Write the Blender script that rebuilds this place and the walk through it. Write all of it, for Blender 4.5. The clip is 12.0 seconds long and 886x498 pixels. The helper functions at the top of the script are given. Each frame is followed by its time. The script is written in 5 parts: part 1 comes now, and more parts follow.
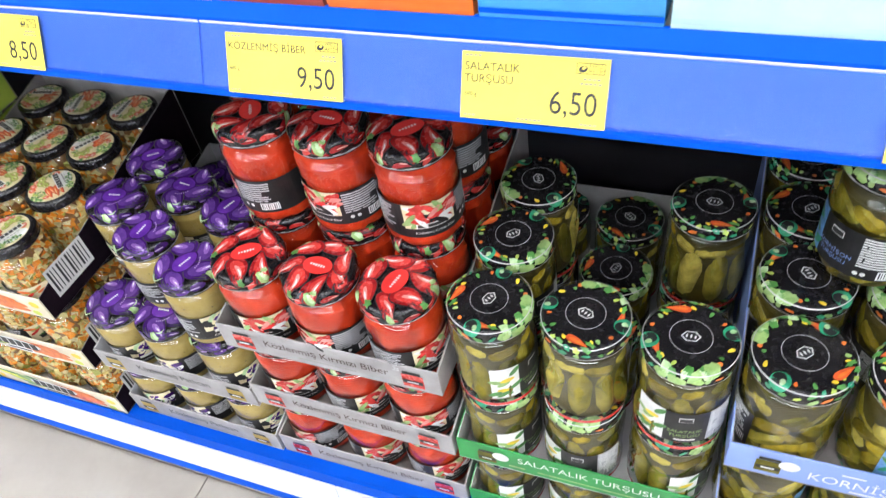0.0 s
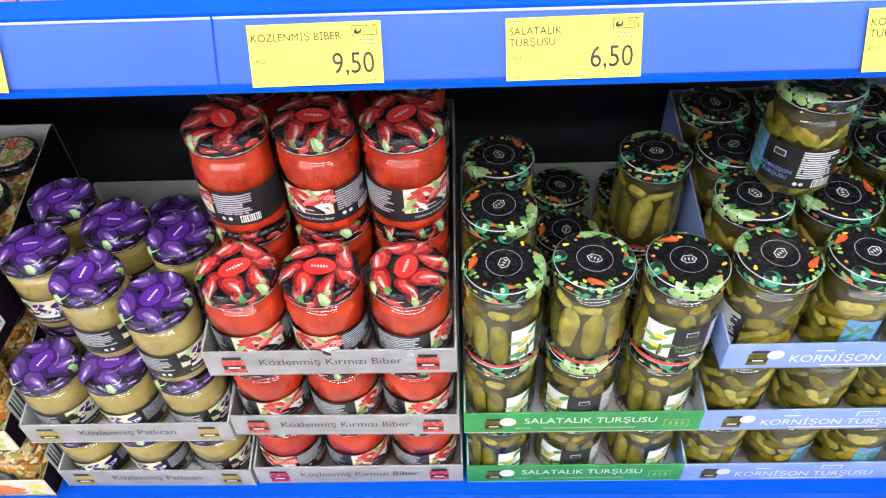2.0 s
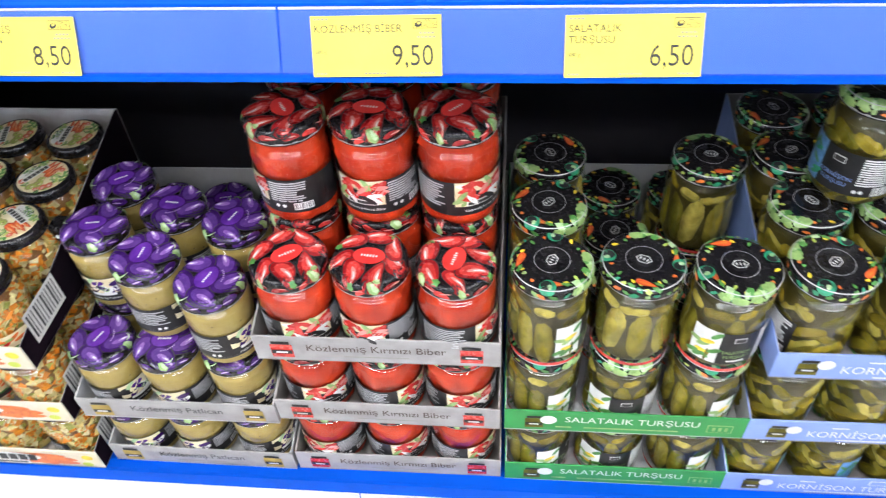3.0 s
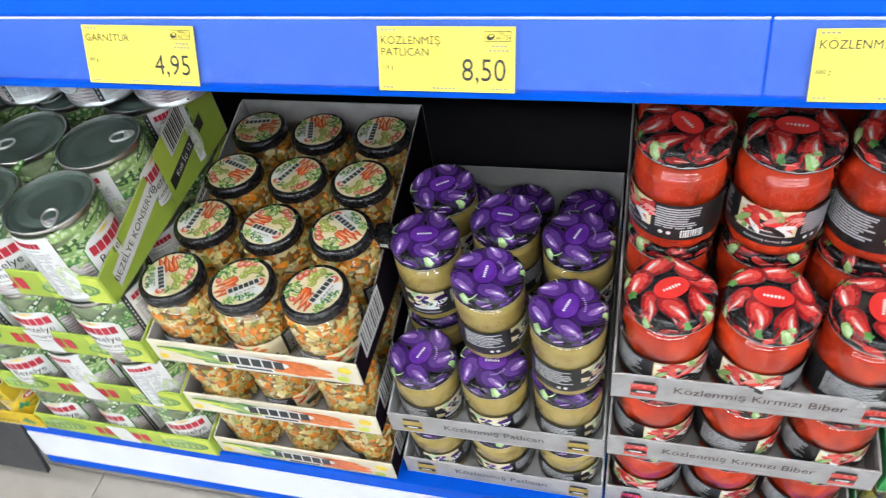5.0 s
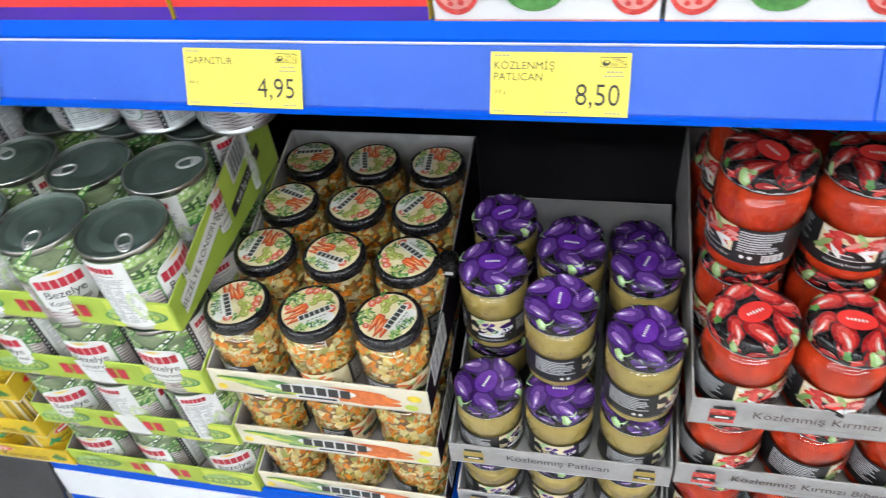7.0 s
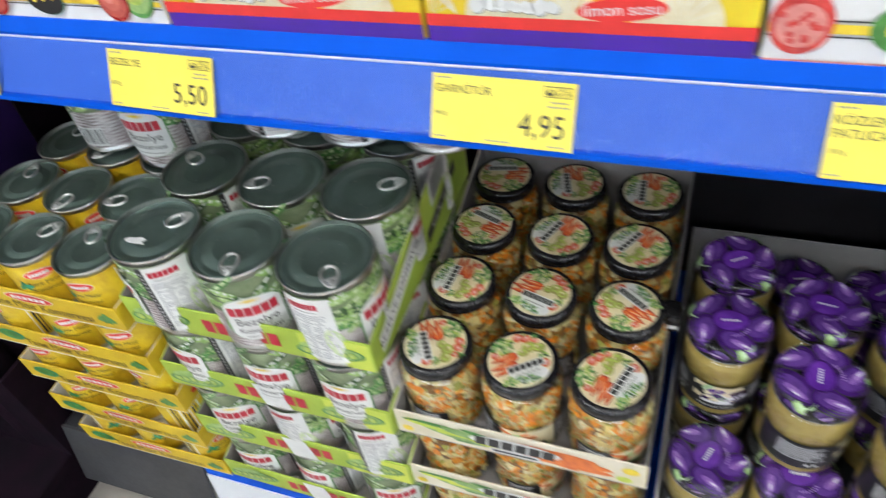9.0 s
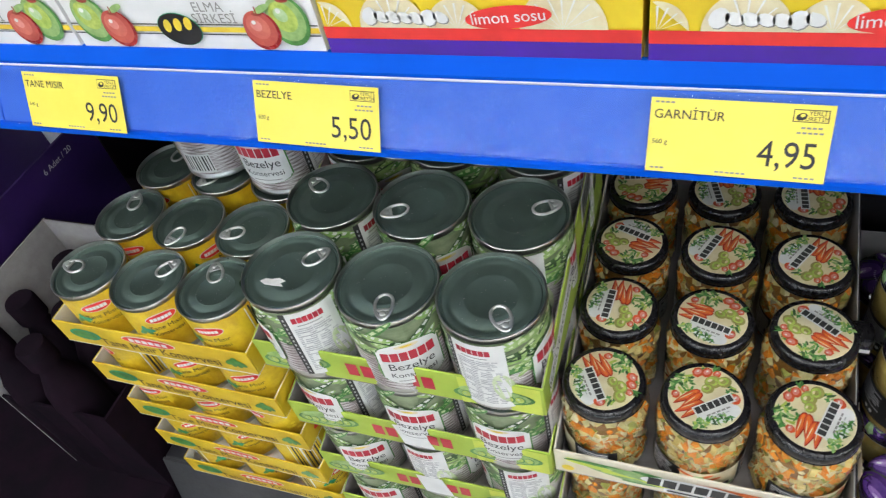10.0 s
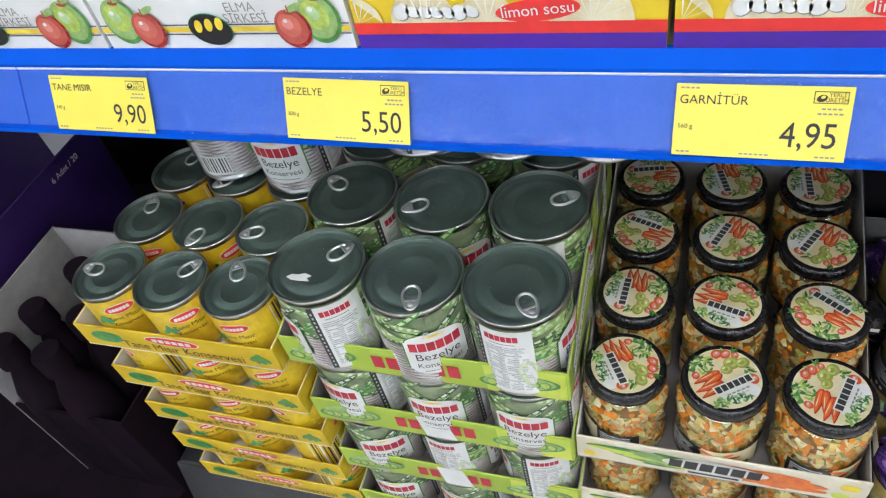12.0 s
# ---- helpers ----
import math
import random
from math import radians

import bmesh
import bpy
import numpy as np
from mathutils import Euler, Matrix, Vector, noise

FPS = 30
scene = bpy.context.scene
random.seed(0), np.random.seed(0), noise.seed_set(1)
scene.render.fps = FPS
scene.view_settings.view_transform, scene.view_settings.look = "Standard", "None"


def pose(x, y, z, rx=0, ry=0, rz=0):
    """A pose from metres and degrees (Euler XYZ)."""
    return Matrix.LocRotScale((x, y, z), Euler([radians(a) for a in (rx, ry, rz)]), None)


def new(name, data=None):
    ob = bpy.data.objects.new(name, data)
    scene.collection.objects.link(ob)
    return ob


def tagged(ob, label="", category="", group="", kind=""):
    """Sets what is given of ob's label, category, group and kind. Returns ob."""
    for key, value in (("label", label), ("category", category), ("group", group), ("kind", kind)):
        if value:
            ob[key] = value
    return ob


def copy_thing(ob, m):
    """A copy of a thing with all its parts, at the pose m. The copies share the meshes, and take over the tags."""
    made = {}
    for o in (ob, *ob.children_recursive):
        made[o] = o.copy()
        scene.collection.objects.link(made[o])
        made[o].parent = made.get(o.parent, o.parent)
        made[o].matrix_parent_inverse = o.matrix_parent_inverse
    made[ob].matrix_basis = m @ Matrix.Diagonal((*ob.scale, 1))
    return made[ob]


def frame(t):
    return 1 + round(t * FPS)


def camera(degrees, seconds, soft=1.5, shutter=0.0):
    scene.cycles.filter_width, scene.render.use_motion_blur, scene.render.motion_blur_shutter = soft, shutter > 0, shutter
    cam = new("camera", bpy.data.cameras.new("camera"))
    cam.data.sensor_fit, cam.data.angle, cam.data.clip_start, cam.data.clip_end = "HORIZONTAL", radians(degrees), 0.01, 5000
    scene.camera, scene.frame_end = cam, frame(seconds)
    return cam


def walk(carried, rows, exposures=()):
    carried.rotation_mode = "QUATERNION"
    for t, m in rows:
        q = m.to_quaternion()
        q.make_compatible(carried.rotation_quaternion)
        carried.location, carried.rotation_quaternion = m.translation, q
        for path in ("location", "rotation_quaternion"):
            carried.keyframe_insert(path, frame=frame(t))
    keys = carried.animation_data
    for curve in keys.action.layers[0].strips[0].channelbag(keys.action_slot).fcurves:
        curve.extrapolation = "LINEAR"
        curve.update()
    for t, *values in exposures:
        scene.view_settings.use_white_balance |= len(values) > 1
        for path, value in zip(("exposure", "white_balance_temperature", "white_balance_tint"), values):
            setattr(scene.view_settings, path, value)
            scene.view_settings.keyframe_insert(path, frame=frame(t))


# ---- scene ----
cam = camera(62.11, 12.0, soft=1.2, shutter=0.42)
# seconds, eye x y z in metres, turn about x y z in degrees
PATH = [
    (0.0, 0.6641, -0.3990, 1.0639, 43.67, 7.47, 19.84),
    (0.5, 0.5722, -0.4085, 1.0658, 40.24, 4.90, 14.24),
    (1.0, 0.4855, -0.4628, 1.0581, 42.21, 3.32, 4.98),
    (1.5, 0.4628, -0.4779, 1.0607, 43.09, 2.22, 0.52),
    (2.0, 0.4595, -0.4920, 1.0644, 44.54, 2.08, 0.64),
    (2.5, 0.4538, -0.5079, 1.0638, 45.13, 2.43, 1.39),
    (2.7, 0.4532, -0.5096, 1.0654, 45.05, 2.52, 2.00),
    (4.3, 0.3698, -0.3924, 1.0591, 41.80, 6.35, 20.06),
    (4.5, 0.3273, -0.3900, 1.0557, 41.67, 7.18, 19.60),
    (5.0, 0.1872, -0.4357, 1.0689, 42.59, 7.36, 12.57),
    (5.5, 0.1280, -0.4631, 1.0719, 44.02, 6.75, 8.00),
    (6.0, 0.1033, -0.4730, 1.0731, 45.06, 4.89, 7.12),
    (6.5, 0.0918, -0.4725, 1.0742, 45.92, 4.58, 7.96),
    (7.0, 0.0855, -0.4705, 1.0723, 45.68, 5.55, 10.98),
    (7.2, 0.0691, -0.4839, 1.0769, 46.05, 4.97, 13.23),
    (8.8, -0.0184, -0.4091, 1.0639, 43.95, 7.38, 17.09),
    (9.0, -0.0698, -0.3937, 1.0705, 44.42, 7.43, 18.61),
    (9.5, -0.1603, -0.3561, 1.0701, 44.03, 9.84, 19.88),
    (10.0, -0.2150, -0.3609, 1.0789, 42.57, 10.19, 17.70),
    (10.5, -0.2506, -0.3860, 1.0847, 42.59, 10.23, 14.62),
    (11.0, -0.2528, -0.3938, 1.0853, 43.39, 9.68, 14.39),
    (11.5, -0.2466, -0.3950, 1.0865, 43.64, 9.87, 15.13),
    (12.0, -0.2401, -0.3908, 1.0862, 42.92, 10.26, 15.87),
]
walk(cam, [(t, pose(x, y, z, rx, ry, rz)) for t, x, y, z, rx, ry, rz in PATH],
     exposures=[(0.0, -0.05, 6050, 12), (2.7, -0.02, 6050, 12), (4.3, -0.10, 6050, 10), (5.5, -0.38, 6050, 7), (7.2, -0.38, 6050, 7),
                (8.8, -0.60, 6100, 8), (12.0, -0.72, 5980, 8)])

# ---- light: a deep closed shop, lit by rows of twin-tube ceiling battens and an added window glow ----
world = bpy.data.worlds.new("world")
world.use_nodes = True
world.node_tree.nodes["Background"].inputs[0].default_value = (0.8, 0.85, 0.9, 1)
world.node_tree.nodes["Background"].inputs[1].default_value = 0.05
scene.world = world
LAMP_POWER = 41.0
DAY_POWER = 30.0

# ---- plan, in metres: x along the shelves, y into them, z up ----
DECK = 0.187          # top of the base deck
RAIL_LOW = 0.745      # lower edge of the upper price rail
SHELF = 0.808         # top of the upper shelf
BACK = 0.43           # face of the gondola's back panel
END = -0.905          # where the base deck ends


# ---- materials ----
def mat(name, base, other=None, scale=30.0, rough=0.5, metal=0.0, bump=0.0, bump_scale=200.0, coat=0.0, spec=0.5, mix=0.5, island=None, stretch=(1, 1, 1), coat_rough=0.06):
    """A principled material: two colours mixed by noise at two scales, with fine relief; island: colours picked piece by piece."""
    m = bpy.data.materials.new(name)
    m.use_nodes = True
    nt = m.node_tree
    n, l = nt.nodes, nt.links
    p = n["Principled BSDF"]
    p.inputs["Roughness"].default_value = rough
    p.inputs["Metallic"].default_value = metal
    p.inputs["Coat Weight"].default_value = coat
    p.inputs["Coat Roughness"].default_value = coat_rough
    p.inputs["Specular IOR Level"].default_value = spec
    tc = n.new("ShaderNodeTexCoord")
    info = n.new("ShaderNodeObjectInfo")
    add = n.new("ShaderNodeVectorMath")
    add.operation = "MULTIPLY_ADD"
    l.new(info.outputs["Random"], add.inputs[0])
    add.inputs[1].default_value = (7.3, 3.1, 5.7)
    mp = n.new("ShaderNodeMapping")
    mp.inputs["Scale"].default_value = stretch
    l.new(tc.outputs["Object"], mp.inputs["Vector"])
    l.new(mp.outputs["Vector"], add.inputs[2])
    big = n.new("ShaderNodeTexNoise")
    big.inputs["Scale"].default_value = scale
    big.inputs["Detail"].default_value = 5
    big.inputs["Roughness"].default_value = 0.65
    l.new(add.outputs[0], big.inputs["Vector"])
    other = other or tuple(c * 0.82 for c in base)
    ramp = n.new("ShaderNodeValToRGB")
    ramp.color_ramp.elements[0].position = 0.5 - 0.25 * mix
    ramp.color_ramp.elements[1].position = 0.5 + 0.25 * mix
    ramp.color_ramp.elements[0].color = (*other, 1)
    ramp.color_ramp.elements[1].color = (*base, 1)
    l.new(big.outputs["Fac"], ramp.inputs["Fac"])
    colour = ramp.outputs["Color"]
    if island:
        geo = n.new("ShaderNodeNewGeometry")
        pick = n.new("ShaderNodeValToRGB")
        pick.color_ramp.interpolation = "CONSTANT"
        e = pick.color_ramp.elements
        while len(e) < len(island):
            e.new(1.0)
        for i, c in enumerate(island):
            e[i].position = i / len(island)
            e[i].color = (*c, 1)
        l.new(geo.outputs["Random Per Island"], pick.inputs["Fac"])
        mul = n.new("ShaderNodeMix")
        mul.data_type = "RGBA"
        mul.blend_type = "MULTIPLY"
        mul.inputs["Factor"].default_value = 1.0
        l.new(pick.outputs["Color"], mul.inputs["A"])
        l.new(colour, mul.inputs["B"])
        colour = mul.outputs["Result"]
    l.new(colour, p.inputs["Base Color"])
    fine = n.new("ShaderNodeTexNoise")
    fine.inputs["Scale"].default_value = bump_scale
    fine.inputs["Detail"].default_value = 4
    l.new(add.outputs[0], fine.inputs["Vector"])
    rr = n.new("ShaderNodeMapRange")
    rr.inputs["To Min"].default_value = max(rough - 0.08, 0.02)
    rr.inputs["To Max"].default_value = min(rough + 0.1, 1.0)
    l.new(fine.outputs["Fac"], rr.inputs["Value"])
    l.new(rr.outputs["Result"], p.inputs["Roughness"])
    if bump:
        b = n.new("ShaderNodeBump")
        b.inputs["Strength"].default_value = bump
        b.inputs["Distance"].default_value = 0.001
        l.new(fine.outputs["Fac"], b.inputs["Height"])
        l.new(b.outputs["Normal"], p.inputs["Normal"])
    return m


def glass_mat(name, tint, gloss_rough=0.03, least=0.075):
    """Thin clear glass: what lies behind shows through, gloss grows towards grazing angles."""
    m = bpy.data.materials.new(name)
    m.use_nodes = True
    n, l = m.node_tree.nodes, m.node_tree.links
    n.remove(n["Principled BSDF"])
    clear, gloss, mixer, face = n.new("ShaderNodeBsdfTransparent"), n.new("ShaderNodeBsdfGlossy"), n.new("ShaderNodeMixShader"), n.new("ShaderNodeLayerWeight")
    clear.inputs["Color"].default_value = (*tint, 1)
    gloss.inputs["Roughness"].default_value = gloss_rough
    face.inputs["Blend"].default_value = 0.5
    steep, fac = n.new("ShaderNodeMath"), n.new("ShaderNodeMath")
    steep.operation, fac.operation = "POWER", "MULTIPLY_ADD"
    l.new(face.outputs["Facing"], steep.inputs[0])
    steep.inputs[1].default_value = 5.0
    l.new(steep.outputs[0], fac.inputs[0])
    fac.inputs[1].default_value, fac.inputs[2].default_value = 0.9, least
    l.new(fac.outputs[0], mixer.inputs[0])
    l.new(clear.outputs[0], mixer.inputs[1])
    l.new(gloss.outputs[0], mixer.inputs[2])
    l.new(mixer.outputs[0], n["Material Output"].inputs["Surface"])
    return m


def glow_mat(name, colour, power):
    m = bpy.data.materials.new(name)
    m.use_nodes = True
    n, l = m.node_tree.nodes, m.node_tree.links
    n.remove(n["Principled BSDF"])
    e = n.new("ShaderNodeEmission")
    e.inputs["Color"].default_value = (*colour, 1)
    e.inputs["Strength"].default_value = power
    l.new(e.outputs[0], n["Material Output"].inputs["Surface"])
    return m


GLOW = glow_mat("tube_glow", (1.0, 0.98, 0.95), LAMP_POWER)
DAYGLOW = glow_mat("glint_glow", (0.92, 0.97, 1.0), DAY_POWER)
GLASS = glass_mat("jar_glass", (0.97, 0.985, 0.975), 0.006)
CLEAR = glass_mat("clear_plastic", (0.97, 0.98, 1.0), 0.26, 0.045)
BLUE = mat("blue_enamel", (0.004, 0.088, 0.60), (0.003, 0.076, 0.53), 6, 0.52, bump=0.05, bump_scale=400, spec=0.08)
STRIP = mat("blue_strip", (0.050, 0.150, 0.62), (0.042, 0.130, 0.56), 5, 0.42, bump=0.01, spec=0.2)
# White price strip; also the painted glint on the upper rail's lip
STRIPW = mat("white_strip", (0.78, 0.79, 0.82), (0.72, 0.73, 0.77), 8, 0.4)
GREY = mat("dark_panel", (0.045, 0.042, 0.05), (0.03, 0.028, 0.034), 4, 0.35, bump=0.05)
DARK = mat("dark_steel", (0.03, 0.03, 0.035), (0.02, 0.02, 0.024), 10, 0.45)
WALLM = mat("painted_wall", (0.22, 0.215, 0.21), (0.18, 0.175, 0.17), 3, 0.8, bump=0.1)
CEILM = mat("ceiling_board", (0.30, 0.30, 0.29), (0.26, 0.26, 0.25), 4, 0.9, bump=0.2)
TILE = mat("floor_tile", (0.54, 0.50, 0.44), (0.46, 0.42, 0.37), 5, 0.35, bump=0.05, bump_scale=90)
GROUT = mat("grout", (0.50, 0.465, 0.42), None, 20, 0.9)
YELLOW = mat("yellow_card", (0.92, 0.77, 0.11), (0.89, 0.73, 0.09), 15, 0.42, bump=0.04, coat=0.35, coat_rough=0.22)
INK = mat("black_ink", (0.03, 0.03, 0.03), None, 60, 0.5)
INKGREY = mat("grey_ink", (0.30, 0.29, 0.27), None, 60, 0.6)
BLACK = mat("black_lacquer", (0.009, 0.008, 0.010), (0.014, 0.013, 0.014), 40, 0.25, coat=0.4, spec=0.3)
BLACKP = mat("black_print", (0.010, 0.010, 0.011), (0.018, 0.017, 0.018), 60, 0.38, coat=0.15, spec=0.3)
WHITE = mat("white_print", (0.80, 0.80, 0.78), (0.72, 0.72, 0.70), 40, 0.45)
GREYP = mat("grey_text_print", (0.56, 0.56, 0.57), (0.36, 0.36, 0.37), 300, 0.5)
CREAM = mat("cream_print", (0.78, 0.71, 0.48), (0.70, 0.60, 0.36), 60, 0.4, coat=0.2)
REDP = mat("red_print", (0.78, 0.075, 0.060), (0.34, 0.015, 0.016), 80, 0.25, coat=0.6, mix=1.2)
REDBRIGHT = mat("bright_red_print", (0.75, 0.035, 0.03), (0.66, 0.03, 0.025), 40, 0.4)
PINKP = mat("pink_print", (0.74, 0.30, 0.26), (0.6, 0.2, 0.18), 90, 0.35, coat=0.4)
GREENP = mat("green_print", (0.12, 0.36, 0.08), (0.03, 0.12, 0.02), 110, 0.35, coat=0.3, mix=1.2)
LIMEP = mat("lime_print", (0.40, 0.56, 0.22), (0.12, 0.26, 0.05), 110, 0.35, coat=0.3, mix=1.2)
TEALP = mat("teal_print", (0.03, 0.34, 0.17), (0.02, 0.2, 0.1), 150, 0.35, coat=0.3)
ORANGEP = mat("orange_print", (0.78, 0.20, 0.03), (0.6, 0.12, 0.02), 120, 0.35, coat=0.3)
YELLOWP = mat("yellow_print", (0.85, 0.66, 0.04), (0.75, 0.52, 0.03), 80, 0.4, coat=0.2)
PURPLEP = mat("purple_print", (0.075, 0.018, 0.19), (0.012, 0.004, 0.04), 60, 0.22, coat=0.7, mix=1.3)
VIOLETP = mat("violet_print", (0.15, 0.06, 0.31), (0.045, 0.014, 0.13), 70, 0.22, coat=0.7, mix=1.3)
NAVYP = mat("indigo_print", (0.06, 0.01, 0.33), (0.05, 0.01, 0.28), 20, 0.35, coat=0.2)
BLUEP = mat("pale_blue_print", (0.25, 0.35, 0.70), (0.21, 0.31, 0.64), 25, 0.5)
BLUEART = mat("blue_art_print", (0.16, 0.33, 0.62), (0.08, 0.2, 0.4), 160, 0.4)
CARTON = mat("grey_carton", (0.36, 0.345, 0.34), (0.30, 0.285, 0.28), 40, 0.7, bump=0.12, bump_scale=500)
TRAYIN = mat("pale_tray_inside", (0.64, 0.64, 0.65), (0.56, 0.56, 0.57), 30, 0.6, bump=0.12, bump_scale=500)
CARTONIN = mat("plain_carton", (0.30, 0.275, 0.26), (0.24, 0.22, 0.205), 40, 0.8, bump=0.15, bump_scale=500)
GREENC = mat("green_carton", (0.035, 0.28, 0.065), (0.028, 0.23, 0.055), 25, 0.5, bump=0.08)
LIMEC = mat("lime_carton", (0.40, 0.52, 0.06), (0.33, 0.45, 0.05), 9, 0.5, bump=0.1)
LIMEC2 = mat("yellow_lime_carton", (0.70, 0.72, 0.10), (0.50, 0.60, 0.08), 14, 0.5, bump=0.1)
CREAMC = mat("cream_carton", (0.76, 0.70, 0.56), (0.68, 0.61, 0.46), 25, 0.55, bump=0.08)
YELLOWC = mat("yellow_carton", (0.80, 0.62, 0.02), (0.70, 0.50, 0.015), 14, 0.5, bump=0.1)
WHITEC = mat("white_carton", (0.80, 0.79, 0.78), (0.74, 0.73, 0.72), 12, 0.5, bump=0.08)
BROWNC = mat("red_brown_carton", (0.34, 0.05, 0.03), None, 12, 0.5, bump=0.08)
ORANGEC = mat("orange_carton", (0.85, 0.17, 0.015), None, 12, 0.45, bump=0.08)
SKYC = mat("sky_blue_carton", (0.05, 0.28, 0.62), None, 12, 0.45, bump=0.08)
MINTC = mat("mint_carton", (0.52, 0.74, 0.76), None, 12, 0.45, bump=0.08)
PURPLEC = mat("purple_carton", (0.035, 0.012, 0.11), None, 12, 0.5, bump=0.08)
BLACKC = mat("black_carton", (0.008, 0.006, 0.009), (0.013, 0.007, 0.012), 20, 0.9, spec=0.02)
TIN = mat("tin", (0.62, 0.62, 0.60), (0.55, 0.55, 0.53), 30, 0.30, metal=1.0)
TABM = mat("tab_metal", (0.80, 0.80, 0.78), (0.74, 0.74, 0.72), 40, 0.42, metal=1.0)
TINTOP = mat("can_end", (0.17, 0.235, 0.205), (0.135, 0.185, 0.16), 25, 0.46, metal=0.9, bump=0.1)
PEPPER = mat("roasted_pepper", (0.80, 0.068, 0.012), (0.28, 0.008, 0.004), 34, 0.5, bump=0.6, bump_scale=60, mix=1.1, stretch=(1, 1, 0.6), spec=0.15)
PUREE = mat("aubergine_puree", (0.50, 0.38, 0.12), (0.32, 0.22, 0.055), 55, 0.6, bump=0.8, bump_scale=160, mix=1.3, spec=0.15)
SPECK = mat("dark_speck", (0.10, 0.07, 0.03), None, 50, 0.6)
BRINE = mat("brine", (0.080, 0.062, 0.008), (0.035, 0.027, 0.004), 25, 0.4)
GHERKIN = mat("gherkin", (1.0, 1.0, 1.0), (0.48, 0.50, 0.40), 45, 0.5, bump=0.5, bump_scale=300, spec=0.2,
              island=[(0.42, 0.31, 0.024), (0.27, 0.22, 0.018), (0.56, 0.45, 0.09), (0.15, 0.13, 0.012), (0.36, 0.29, 0.04), (0.22, 0.165, 0.012)])
DICE = mat("diced_vegetables", (1, 1, 1), (0.75, 0.72, 0.66), 120, 0.5, bump=0.3, bump_scale=300, spec=0.2,
           island=[(0.84, 0.27, 0.018), (0.74, 0.62, 0.26), (0.82, 0.29, 0.03), (0.80, 0.72, 0.44), (0.82, 0.30, 0.02), (0.40, 0.41, 0.09), (0.74, 0.58, 0.20), (0.70, 0.62, 0.30)])
STEELG = mat("grey_steel", (0.34, 0.37, 0.35), (0.29, 0.32, 0.30), 8, 0.5)
BROWNINK = mat("brown_ink", (0.07, 0.04, 0.03), None, 60, 0.6)
BROTH = mat("broth", (0.26, 0.12, 0.02), (0.17, 0.07, 0.012), 40, 0.4)
PAPERPEA = mat("pea_can_paper", (0.34, 0.40, 0.24), (0.05, 0.09, 0.03), 40, 0.4, coat=0.25, mix=1.4, stretch=(1, 1, 2.2))
PAPERLINE = mat("basket_print", (0.62, 0.57, 0.56), (0.36, 0.30, 0.30), 90, 0.45, stretch=(1, 1, 7), mix=1.0)
# Yellow board of the corn trays, with their shade darkened into the colour
CORNC = mat("shaded_yellow_carton", (0.68, 0.48, 0.015), (0.56, 0.37, 0.010), 14, 0.5, bump=0.1)
PAPERCORN = mat("corn_can_paper", (0.76, 0.55, 0.02), (0.62, 0.40, 0.015), 60, 0.4, coat=0.25)


